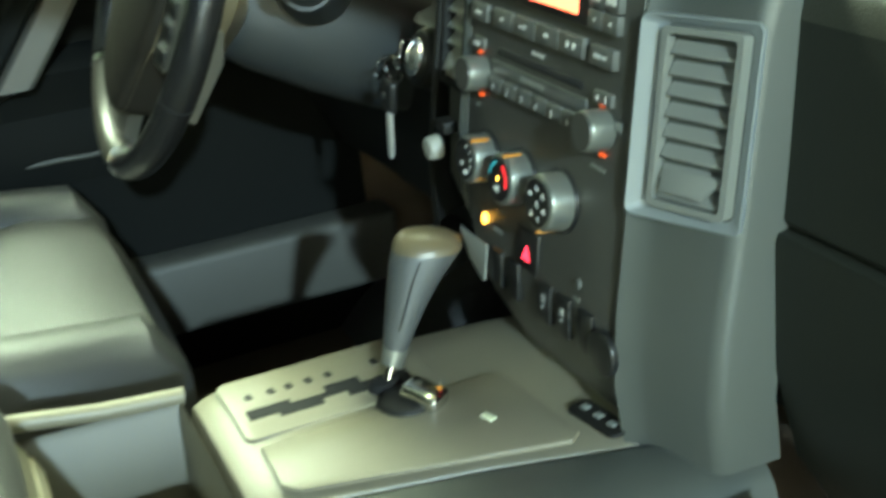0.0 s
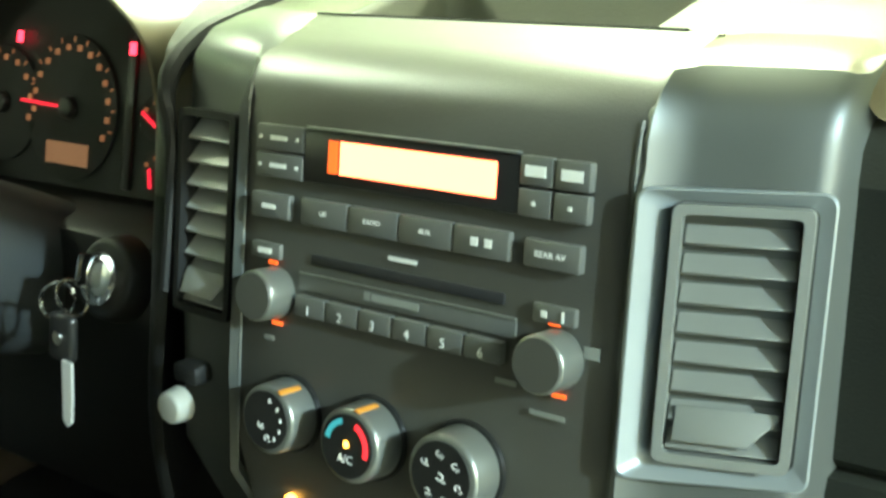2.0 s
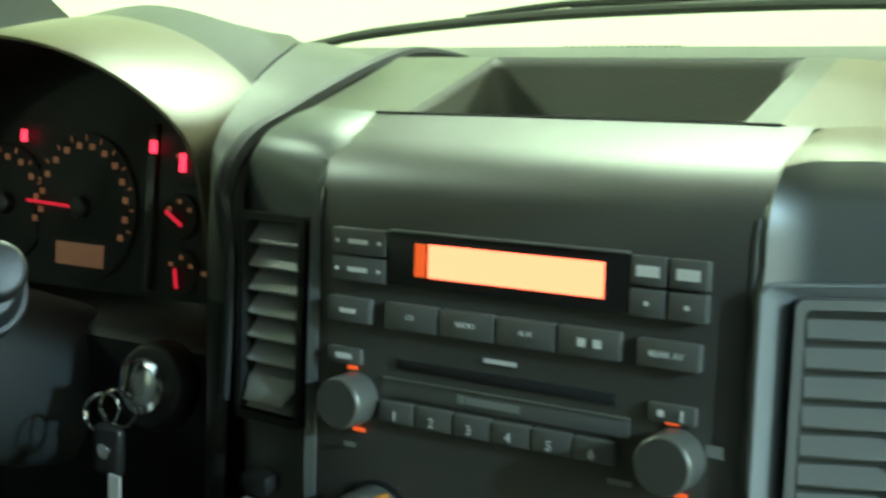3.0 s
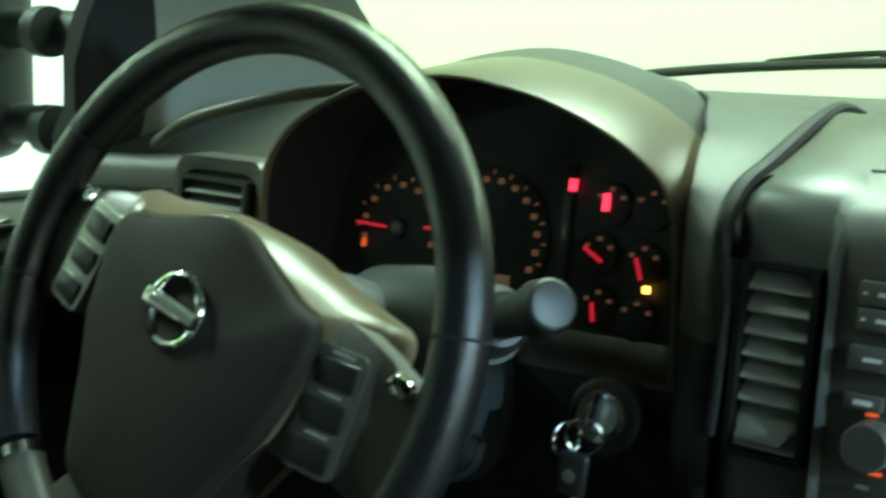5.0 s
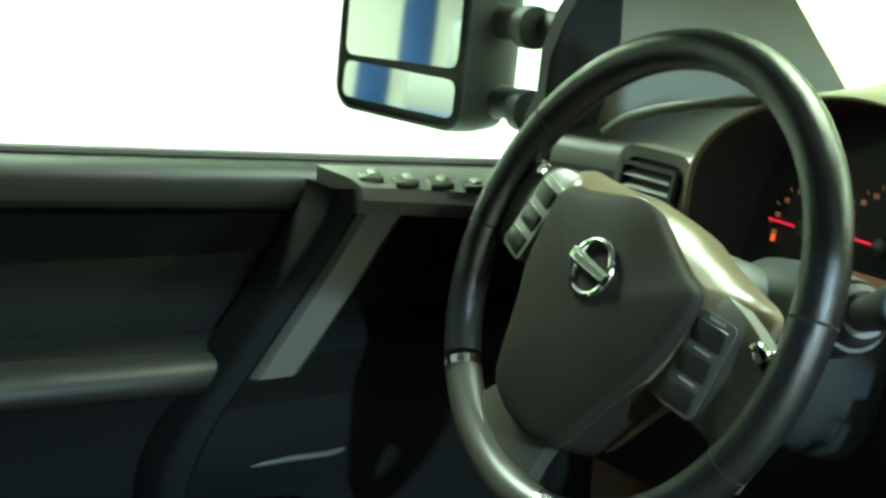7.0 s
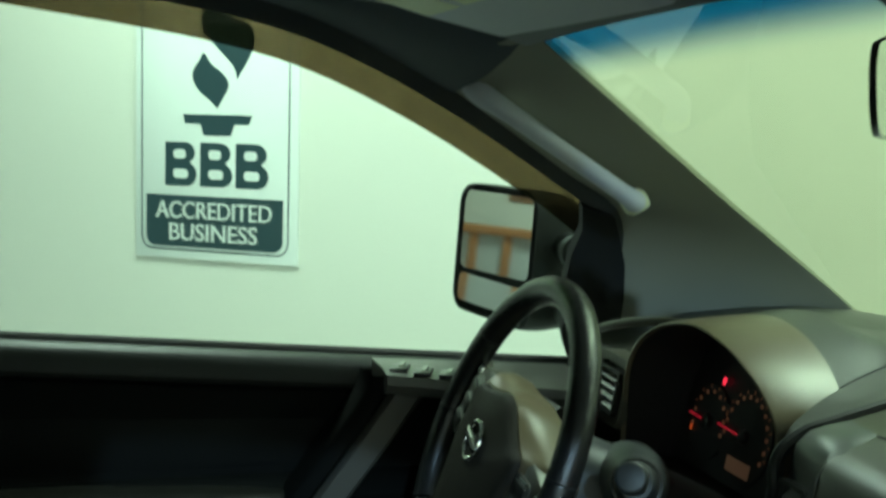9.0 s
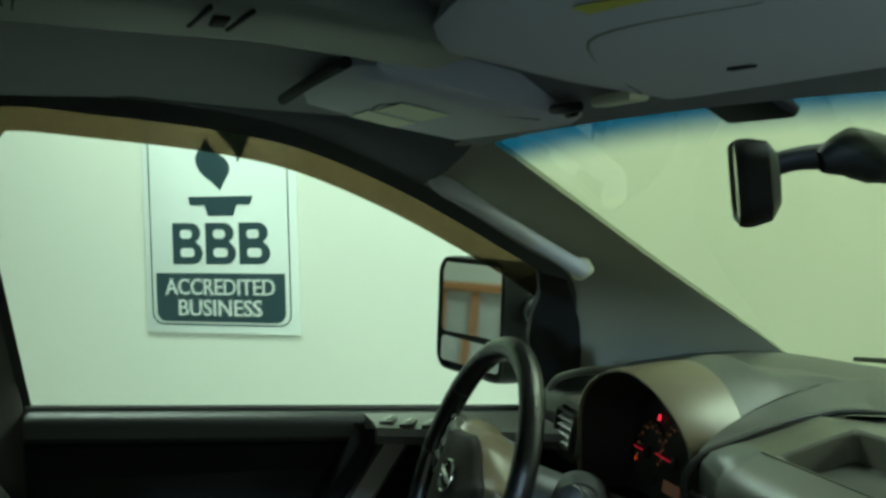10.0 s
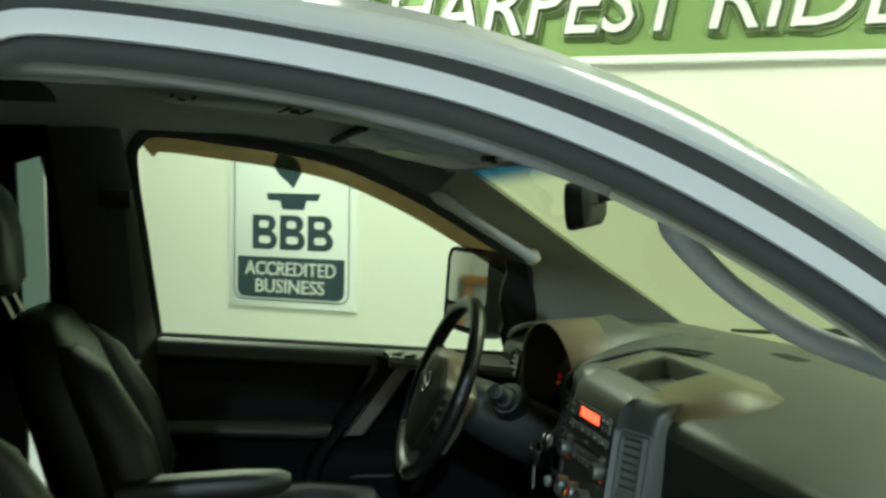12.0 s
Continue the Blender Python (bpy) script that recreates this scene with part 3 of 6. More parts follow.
def roof_rail(n=110):
    """The painted shoulder from the outer seal over to the roof skin."""
    rows = []
    for p, q in aperture_line(n):
        grow = min(1, max(0, (p.y + .35) / .4))
        row = []
        for d, o in ((.062, .024), (.068, .031), (.078, .030), (.088, .022), (.096, .006), (.101, -.018)):
            c = p + q * (d + .011 * grow)
            row.append(side(c.y, c.z, 1, OPEN_SIDE + o))
        row.append(row[-1] + Vector((-.030, 0, .014)))
        row.append(row[-1] + Vector((-.050, 0, .008)))
        rows.append(row)
    return grid(rows, thick=-.004)


cpart("door_seal", aperture_band(.0, .023, .0, .006, .006), RUBBER, "black rubber door seal")
cpart("door_jamb", aperture_band(.0215, .0455, .020, .024, .001), JAMB, "white painted door jamb")
cpart("outer_seal", aperture_band(.0465, .066, .016, .018, .004, widen=.011), RUBBER, "black outer roof seal")
cpart("side_rail", roof_rail(), PAINT, "white painted roof rail")

# the driver's side body round the door, closing panels and floor
def centre_pillar(dy):
    rows = []
    for z, y in ((1.745, -.600), (1.70, -.592), (1.60, -.572), (1.45, -.552), (1.30, -.532), (1.24, -.525), (1.235, -.525), (1.0, -.525), (.62, -.525)):
        p = side(y + dy, z) if z > 1.24 else Vector((-.875, y + dy, z))
        row = [p + Vector((-.05, .0, 0)), p, p + Vector((.012, -.012, 0)), p + Vector((.022, -.05, 0)), p + Vector((.020, -.14, 0)), p + Vector((.006, -.175, 0)), p + Vector((-.05, -.18, 0))]
        rows.append(row)
    return grid(rows)


cpart("centre_pillar", centre_pillar(0), PULLMAT, "grey trimmed centre pillar")
cpart("centre_pillar", mirror_x(centre_pillar(-.14)), PULLMAT, "grey trimmed centre pillar")
for sgn in (-1, 1):
    low = box(.05, .95, .60, pose(sgn * .86, -1.28, .92), .01)
    cpart("rear_side_panel", low, DOORTRIM)
    quarter = bmesh.new()
    qo = [(-.70, 1.20), (-1.66, 1.20), (-1.58, 1.75), (-.74, 1.75)]
    qi = [(-.758, 1.27), (-.815, 1.27), (-.805, 1.64), (-.744, 1.66)]
    rws = [[side(y, z, sgn, -o) for y, z in q] for q, o in ((qo, .03), (qo, .0), (qi, .0), (qi, .03))]
    cpart("rear_quarter_trim", grid(rws, close_u=True, close_v=True), DOORTRIM, "dark trim round the rear side window")
    cpart("rear_side_glass", grid([[side(-.760, 1.26, sgn, -.012), side(-.91, 1.26, sgn, -.012)], [side(-.750, 1.67, sgn, -.012), side(-.91, 1.65, sgn, -.012)]]), PRIVACY)
cpart("rear_wall", box(1.74, .06, 1.22, pose(0, -1.62, 1.18), .01), DOORTRIM)
cpart("rear_roof_trim", box(1.30, .95, .03, pose(0, -1.16, 1.765), .01), DOORTRIM)
cpart("floor_pan", box(1.76, 2.5, .05, pose(0, -.48, .575), .005), CARPET, "brown carpeted floor")
cpart("tunnel", box(.34, 1.5, .24, pose(0.02, .15, .70), .05, 3), CARPET)
cpart("firewall", box(1.74, .05, .60, pose(0, .86, .88), .01), CARPET)
for sgn in (-1, 1):
    cpart("kick_side", box(.05, .60, .50, pose(sgn * .865, .60, .85), .01), CARPET)
    cpart("footwell_slope", box(.66, .04, .40, pose(sgn * .47, .74, .74, 35), .01), CARPET)
cpart("underdash", box(1.70, .46, .03, pose(0, .63, .86), .01), DARK)
cpart("sill", box(.10, 1.4, .10, pose(.86, 0, .60), .02), PAINT)
cpart("cowl", box(1.70, .36, .03, pose(0, .985, 1.190, -6), .006), DARK)

# frame rails and wheels that carry the cab
for sgn in (-1, 1):
    cpart("frame_rail", box(.10, 2.6, .14, pose(sgn * .42, -.42, .48), .01), DARK)
    for y in (.55, -1.30):
        wheel_ob = cpart("wheel", drum(.24, .24, .20, pose(sgn * .80 - .10, y, .36, 0, 90), 32, .02), CHROME, "steel wheel")
        ring = [(.36 * math.cos(a), .36 * math.sin(a)) for a in [2 * math.pi * k / 36 for k in range(36)]]
        hole = [(.235 * math.cos(a), .235 * math.sin(a)) for a in [2 * math.pi * k / 36 for k in range(36)]]
        tyre = frame_ring(ring, hole, .22, pose(sgn * .80 - .11, y, .36, 0, 90))
        bmesh.ops.transform(tyre, matrix=CI, verts=tyre.verts)
        part("tyre", tyre, RUBBER, wheel_ob, "black rubber tyre")
    cpart("axle", box(1.5, .08, .08, pose(0, .55 if sgn > 0 else -1.30, .40), .02), DARK)

# windscreen, bowed forward in the middle
rows = []
edge = smooth_line(SCREEN, 12)
for i, e in enumerate(edge):
    bow = .055 + .065 * i / 12
    rows.append([(e.x * -s, e.y + bow * (1 - s * s), e.z + (.012 + .010 * i / 12) * (1 - s * s)) for s in [k / 10 - 1 for k in range(21)]])
windshield = part("windshield", grid(rows), WINDSHIELD)
windshield.visible_shadow = False
tagged(windshield, "clear windscreen with a blue shade band along the top", "windshield", kind="structure")

# ---- dashboard ----
dash = thing("dashboard", "dark grey grained plastic dashboard with silver trimmed centre", "dashboard", at=(0, .3, 1.0))
DI = Matrix.Translation((0, -.3, -1.0))


def put(owner, inv, name, bm, mat, label="", smooth=40):
    """Adds a part built in world places to an owner; inv undoes the owner's place."""
    bmesh.ops.transform(bm, matrix=inv, verts=bm.verts)
    return part(name, bm, mat, owner, label, smooth)


def dpart(name, bm, mat, label="", smooth=40):
    return put(dash, DI, name, bm, mat, label, smooth)


def sub(owner, name, bm, mat, label="", smooth=40):
    """A part of a part of the dashboard, built in world places."""
    return put(owner, DI, name, bm, mat, label, smooth)


# centre pod: top surface with a storage bin, z by x and y
GROOVE = [(-.186, .231, 1.235), (-.188, .240, 1.253), (-.188, .262, 1.268), (-.185, .290, 1.277), (-.184, .330, 1.288), (-.186, .385, 1.299), (-.190, .44, 1.303), (-.200, .52, 1.292), (-.215, .60, 1.275)]


def groove_x(y):
    for (xa, ya, za), (xb, yb, zb) in zip(GROOVE[2:], GROOVE[3:]):
        if y <= yb:
            return xa + (xb - xa) * max(0, (y - ya) / (yb - ya))
    return GROOVE[-1][0]


def pod_z(x, y):
    top = 1.2735 + .228 * (min(y, .395) - .24)
    if y > .395:
        top -= (y - .395) * .20
    if x > .112:
        top -= (x - .112) * .10
    if x > .180:
        top -= ((x - .180) / .019) ** 2 * .008
    return top


POD_X = [-.107, .0, .088, .105, .125, .15, .18]
PAD_TOP = [(.272, 1.262), (.287, 1.254), (.305, 1.257), (.36, 1.268), (.46, 1.288), (.54, 1.297), (.62, 1.298)]


def pad_z(y):
    for (ya, za), (yb, zb) in zip(PAD_TOP, PAD_TOP[1:]):
        if y <= yb:
            return za + (zb - za) * (y - ya) / (yb - ya)
    return PAD_TOP[-1][1]


POD_Y = [.272, .282, .293, .345, .393, .43, .47, .53, .60]
bm = bmesh.new()
vs = {}
for i, y in enumerate(POD_Y):
    left = groove_x(y)
    cols = [(left + .001, -.008), (left + .003, -.002), (left + .007, 0), (left * .4 - .107 * .6, 0)] + [(x, 0) for x in POD_X]
    wide = .019 + .080 * min(1, max(0, (y - .280) / .06))
    for k in (.2, .4, .6, .8, 1.0):
        low = max(pad_z(y) - .004, 0) - pod_z(.18, y)
        cols.append((.18 + wide * k, (low if y > .280 else -.035) * k * k * (3 - 2 * k)))
    for j, (x, dz) in enumerate(cols):
        z = pod_z(min(x, .18), y) + dz
        if i == len(POD_Y) - 1:
            z = min(z, 1.270)
        vs[i, j] = bm.verts.new((x, y, z))
for i in range(len(POD_Y) - 1):
    for j in range(len(cols) - 1):
        if POD_Y[i] >= .293 and POD_Y[i + 1] <= .394 and 4 <= j <= 5:
            continue
        bm.faces.new((vs[i, j], vs[i, j + 1], vs[i + 1, j + 1], vs[i + 1, j]))
ridge = bm.copy()
for b, keep in ((bm, False), (ridge, True)):
    bmesh.ops.delete(b, geom=[f for f in b.faces if (f.calc_center_median().x > .106) != keep], context='FACES')
dpart("pod_top", bm, DASH)
bmesh.ops.delete(ridge, geom=[f for f in ridge.faces if f.calc_center_median().x > .112 and f.calc_center_median().y < (.290 if f.calc_center_median().x < .190 else .280)], context='FACES')
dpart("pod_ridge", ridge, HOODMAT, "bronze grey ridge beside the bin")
# shoulder between the instrument hood and the pod, one smooth fall from the pad to the column
edge_r = smooth_line([(-.168, .194, .99), (-.184, .200, 1.05), (-.186, .214, 1.13), (-.186, .226, 1.20)] + GROOVE, 44)
edge_l = smooth_line([(-.226, .262, .99), (-.236, .266, 1.05), (-.240, .272, 1.13), (-.240, .276, 1.20), (-.236, .270, 1.235), (-.230, .262, 1.254), (-.229, .268, 1.270), (-.240, .300, 1.287), (-.249, .33, 1.298), (-.268, .37, 1.306), (-.291, .42, 1.313), (-.35, .50, 1.311), (-.42, .62, 1.302)], 44)
shoulder = []
for p, q in zip(edge_l, edge_r):
    up_k = min(1, max(0, (p.z - 1.22) / .05))
    row = []
    for k in range(13):
        f = k / 12
        c = p.lerp(q, f)
        round_ = math.sin(math.pi * min(1, f * 1.05) * .5)
        c.y = p.y + (q.y - p.y) * (round_ if p.z < 1.262 else f) - .004 * math.sin(math.pi * f) * (1 - up_k)
        c.z -= .004 * math.sin(math.pi * f) * up_k
        row.append(c)
    shoulder.append(row)
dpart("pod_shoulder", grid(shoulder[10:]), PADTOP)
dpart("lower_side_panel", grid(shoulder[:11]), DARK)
dpart("shoulder_seam", tube([(-.250, .331, 1.2985), (-.268, .37, 1.3065), (-.291, .42, 1.3134), (-.35, .50, 1.3114)], .0009, 6, 16), VOID)
# bin walls and floor
b0, b1 = .293, .393


def bin_ring(inset, r, drop=None, z=None):
    ring = round_rect(-.107 + inset, b0 + inset, .088 - inset, b1 - inset, r)
    return [Vector((x, y, pod_z(x, y) - drop if z is None else z)) for x, y in ring]


bm = grid([bin_ring(0, .0006, .0003), bin_ring(.0015, .007, .0022), bin_ring(.0030, .012, .006), bin_ring(.006, .014, z=1.246), bin_ring(.012, .012, z=1.238), bin_ring(.020, .010, z=1.2365)], close_v=True)
bm.verts.ensure_lookup_table()
bm.faces.new(bm.verts[-24:])
dpart("storage_bin", bm, BINMAT, "open dark grey storage bin")

# main pad with the passenger side face
def pad_rows(x0, x1, n, prof):
    rows = []
    for k in range(n + 1):
        x = x0 + (x1 - x0) * k / n
        s = x / .84
        yw = .862 - .118 * s * s
        rows.append([(x, yw if i == 0 and y > .7 else y, z - .05 * max(0, abs(s) - .8)) for i, (y, z) in enumerate(prof)])
    return grid(rows)


TOPP = [(.79, 1.274), (.70, 1.292), (.62, 1.298), (.54, 1.297), (.46, 1.288), (.36, 1.268), (.305, 1.257), (.287, 1.250)]
EDGE = [(.279, 1.240), (.276, 1.225)]
pad = join(pad_rows(-.84, -.600, 6, TOPP + EDGE), pad_rows(-.600, -.219, 10, TOPP[:5]), pad_rows(-.219, .84, 24, TOPP + EDGE))
bmesh.ops.remove_doubles(pad, verts=pad.verts, dist=.0005)
dpart("dash_pad", pad, PADTOP)
dpart("glove_panel", pad_rows(.188, .84, 14, [(.276, 1.225), (.272, 1.16), (.268, 1.104), (.272, 1.099)]), GLOVE)
dpart("glove_box", pad_rows(.192, .80, 14, [(.274, 1.098), (.264, 1.096), (.262, 1.090), (.266, 1.0), (.285, .93), (.33, .86), (.42, .83)]), GLOVE, "dark glove box door")
dpart("end_panel", pad_rows(-.84, -.600, 5, [(.276, 1.225), (.268, 1.17), (.264, 1.135)]), DARK)
dpart("lower_panel", pad_rows(-.84, -.19, 14, [(.345, 1.137), (.272, 1.137), (.264, 1.132), (.262, 1.12), (.262, 1.05), (.275, .98), (.33, .88), (.45, .84)]), DARK)
# speaker slots on top of the pad
bm = join(*[box(.0020, .060, .003, pose(-.195 + .0062 * k, .660, 1.2942, -4.3, 0, 28), 0) for k in range(17)])
dpart("speaker_slots", bm, STALKMAT)
# groove between pod and pad: dark bar, the recess's shade in its colour
dpart("pod_groove", tube([(-.186, .212, 1.13), (-.185, .224, 1.20)] + [(x - .004, y - .003, z + .005) for x, y, z in GROOVE], [.0030, .0040, .0055, .0062, .0064, .0062, .0060, .0054, .0042, .0022, .001], 8, 44), DARK)
dpart("panel_groove", tube([(-.124, .288, 1.2863), (0, .288, 1.2863), (.108, .288, 1.2863)], .0007, 6), VOID)

# centre panel: x across, y up the face, z out of it
FM = basis((0, .22, 1.235), (1, 0, 0), (0, .137, 1), (0, -1, .137))


def fv(z):
    return (z - 1.235) * 1.0094


def on_face(x, z, out=0.0):
    return FM @ Matrix.Translation((x, fv(z), out))


prof = [(.203, .945), (.192, .975), (.190, 1.01), (.197, 1.06), (.206, 1.13), (.2143, 1.19), (.2205, 1.235), (.2255, 1.254), (.236, 1.2675), (.255, 1.2765), (.287, 1.2857)]
rows = []
for k in range(13):
    s = k / 12
    row = []
    for y, z in prof:
        xl = -.1165 - .002 * min(1, max(0, (1.25 - z) / .2))
        if z < 1.04:
            xl += (1.04 - z) * .75
        if z > 1.25:
            xl = -.1165 - (z - 1.25) * .25
        xr = .116 + .007 * min(1, max(0, (z - 1.1) / .16)) 
        x = xl + (xr - xl) * s
        drop = .0035 * (abs(2 * s - 1) ** 8)
        row.append((x, y + drop, z))
    rows.append(row)
stack = dpart("centre_panel", grid(rows), FACE, "dark grey centre panel")
# fine bright seams along the panel's sides
for sx in (-1, 1):
    pts = [(-.1185 if sx < 0 else .118, y + .003, z) for y, z in prof[3:8]]
    sub(stack, "seam", tube(pts, .0011, 6, 12), SILVER)

# wings with the air vents
rwing = basis((.135, .232, 1.219), (.053, .018, 0), (0, .137, 1), Vector((.053, .018, 0)).cross(Vector((0, .137, 1))))


def on_r(x, y, out=0.0):
    return rwing @ Matrix.Translation((x, y, out))


WCOLS = ((.110, .014), (.1165, .000), (.1195, -.0075), (.1225, -.0085), (.1315, .0025), (.14, .006), (.165, .0145), (.185, .0210), (.1905, .0245), (.1938, .033), (.1955, .07))
rows = []
for a in range(0, 91, 15):
    row = []
    for x, dy in WCOLS:
        y = .232 + .045 * (1 - math.cos(radians(a))) + dy
        top = pod_z(min(x, .199), .277 + dy) + .0008
        row.append((x, y, 1.235 + (top - 1.235) * math.sin(radians(a)) - (.004 if x < .121 and a > 30 else 0)))
    rows.append(row)
lid = [[(x, y + dy, pod_z(min(x, .199), y + dy) + dz - (.004 if x < .121 else 0)) for x, dy in WCOLS] for y, dz in ((.277, .0008), (.292, .0008), (.305, -.002))]
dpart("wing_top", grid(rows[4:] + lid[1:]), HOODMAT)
face_rows = [[(x - (.005 * (1.14 - z) / .2 if x > .16 and z < 1.14 else 0), y + dy, z) for x, dy in WCOLS] for y, z in ((.2265, 1.219), (.210, 1.10), (.200, 1.03), (.197, .98), (.203, .93))]
right_wing = dpart("right_wing", grid(rows[4::-1] + face_rows), SILVER, "satin silver trim round the passenger vent")


def vent(owner, m, w, h, n, tilt, louvre, frame_mat, proud, tab=True):
    """An air outlet at pose m (x across, y up, z out), its middle at the origin."""
    o, i = round_rect(-w / 2, -h / 2, w / 2, h / 2, .004), round_rect(-w / 2 + .0042, -h / 2 + .0042, w / 2 - .0042, h / 2 - .0042, .003)
    fr = frame_ring(o, i, proud + .012, m @ Matrix.Translation((0, 0, -.012)))
    ob = sub(owner, "vent_frame", fr, frame_mat)
    sub(owner, "vent_backing", box(w - .008, h - .008, .002, m @ Matrix.Translation((0, 0, -.010))), VOID)
    pitch = (h - .010) / n
    for k in range(n):
        yy = -h / 2 + .005 + pitch * (k + .5)
        sl = box(w - .010, .0016, .015, m @ Matrix.Translation((0, yy, proud - .008)) @ pose(0, 0, 0, tilt), .0006, 1)
        sub(owner, "slat", sl, louvre)
    if tab:
        yy = -h / 2 + .005 + pitch * .9
        tab_line = [(-w * .36, -.007), (w * .20, -.007), (w * .25, -.003), (w * .40, .0065), (w * .40, .0085), (-w * .36, .0085)]
        sub(owner, "slat_tab", plate(tab_line, .0016, m @ Matrix.Translation((0, yy, proud - .003)) @ pose(0, 0, 0, tilt - 70), .0005), louvre)


RV = on_r(.0268, -.0545)
ro, ri = round_rect(-.0440, -.0650, .0370, .0625, .006), round_rect(-.0300, -.0575, .0300, .0565, .005)


def rim_out(x, top=.0):
    """The rim stands proud beside the panel and dies away towards the far side."""
    return .0115 - .0085 * min(1, max(0, (x + .0440) / .060)) + top


well = [[(x, y, 0) for x, y in ro], [(x, y, rim_out(x)) for x, y in ro], [(x * .975, y * .987, rim_out(x, .0005)) for x, y in ro], [(x, y, .001) for x, y in ri]]
bm = grid(well, close_v=True)
bmesh.ops.transform(bm, matrix=RV, verts=bm.verts)
sub(right_wing, "vent_recess", bm, RECESS, "sloped satin rim of the vent, its pale tone standing in for daylight")
vent(right_wing, RV @ Matrix.Translation((0, 0, .004)), .0575, .112, 8, 52, VENT, VENT, .006)

bm = bmesh.new()
lw = []
for y, z, xl in ((.290, 1.289, -.178), (.270, 1.2855, -.180), (.252, 1.280, -.182), (.240, 1.270, -.183), (.232, 1.257, -.183), (.2265, 1.244, -.183), (.2245, 1.236, -.182), (.2225, 1.222, -.182), (.2070, 1.121, -.183), (.204, 1.10, -.181), (.196, 1.04, -.181), (.193, .99, -.181), (.205, .93, -.181)):
    dx = .55 * max(0, 1.04 - z)
    ang = .06 * min(1, max(0, (1.275 - z) / .03)) * min(1, max(0, (z - .98) / .07))
    y = y + .016 * min(1, max(0, (1.05 - z) / .05)) + .011 * min(1, max(0, (1.275 - z) / .03))
    fall = min(1, max(0, (z - 1.245) / .03))
    cols = [(xl - .006, .03, -.006 - .008 * fall), (xl - .003, .006, -.001 - .008 * fall), (xl + .004, .001, -.004 * fall), (max(xl + .010, -.1770), 0, 0), (-.1280, 0, -.003 * fall), (-.1255, -.003 * (1 - fall), -.004 * fall), (-.1215, -.0125 * (1 - fall), -.005 * fall), (-.1170, -.010 * (1 - fall), -.006 * fall)]
    lw.append([bm.verts.new((x + dx, y + d - ang * (x + .165), z + dz)) for x, d, dz in cols])
for i in range(len(lw) - 1):
    for j in range(7):
        if not (6 <= i <= 7 and j == 3):
            bm.faces.new((lw[i][j], lw[i][j + 1], lw[i + 1][j + 1], lw[i + 1][j]))
left_wing = dpart("left_wing", bm, SILVER, "grey trim round the driver side vent")
LV = basis((-.1525, .2258, 1.1785), (1, -.06, 0), Vector((0, .148, 1)), Vector((1, -.06, 0)).cross(Vector((0, .148, 1))))
# slats take the knob's paler grey in place of daylight falling on them
vent(left_wing, LV @ Matrix.Translation((0, 0, .004)), .0495, .1165, 8, 50, KNOBGREY, DARK, .005)
sub(left_wing, "side_knob", drum(.011, .0095, .012, Matrix.Translation((-.158, .196, 1.072)) @ pose(0, 0, 0, 90), 20, .002), KNOBGREY, "small beige grey knob")
sub(left_wing, "knob_bracket", box(.020, .014, .012, pose(-.156, .203, 1.089), .003), DARK)

# buttons, display and knobs of the radio
radio = thing("car_radio", "built-in car radio with lit orange display and two knobs", "radio", at=on_face(0, 1.19).translation)
RI = Matrix.Translation(-on_face(0, 1.19).translation)


def rpart(name, bm, mat, label=""):
    return put(radio, RI, name, bm, mat, label)


def key(x0, x1, z0, z1, out=.0035, mat=BUTTON, name="button"):
    v0, v1 = fv(z0), fv(z1)
    return rpart(name, box(x1 - x0 - .0008, v1 - v0 - .0006, out + .004, FM @ Matrix.Translation(((x0 + x1) / 2, (v0 + v1) / 2, (out - .004) / 2)), .0011), mat)


def mark(owner, inv, x, z, w, h, out=.0005, mat=WHITE_MARK):
    return put(owner, inv, "mark", box(w, h, .0004, on_face(x, z, out)), mat)


def word(owner, inv, words, x, z, size, out, mat=WHITE_MARK, width=0.0):
    spell(words, size, .0003, inv @ on_face(x, z, out), mat, owner, width=width, bold=0)


rpart("display_bezel", box(.133, .0272, .006, on_face(-.003, 1.2222, .000), .001), BLACK, "black display bezel")
rpart("display", box(.095, .0165, .0008, on_face(.0035, 1.2228, .0034)), ORANGE, "glowing orange display")
rpart("display_segment", box(.006, .0165, .0008, on_face(-.049, 1.2228, .0034)), ORANGEDIM)
rpart("bezel_trim", box(.130, .0010, .0072, on_face(-.003, 1.2362, .0005), .0003), KNOB)
for x0, x1 in ((-.1045, -.0700),):
    for z0, z1 in ((1.2220, 1.2358), (1.2080, 1.2212)):
        key(x0, x1, z0, z1)
        mark(radio, RI, (x0 + x1) / 2, (z0 + z1) / 2, .012, .0024, .0038)
        mark(radio, RI, x0 + .004, (z0 + z1) / 2, .002, .0018, .0038)
        mark(radio, RI, x1 - .004, (z0 + z1) / 2, .002, .0018, .0038)
for x0, x1 in ((.0630, .0812), (.0818, .1005)):
    for z0, z1, hh in ((1.2220, 1.2358, .005), (1.2080, 1.2212, .002)):
        key(x0, x1, z0, z1)
        mark(radio, RI, (x0 + x1) / 2, (z0 + z1) / 2, .011 if hh > .003 else .002, hh, .0038)
key(-.107, -.0785, 1.1865, 1.2002)
mark(radio, RI, -.093, 1.193, .010, .0024, .0038)
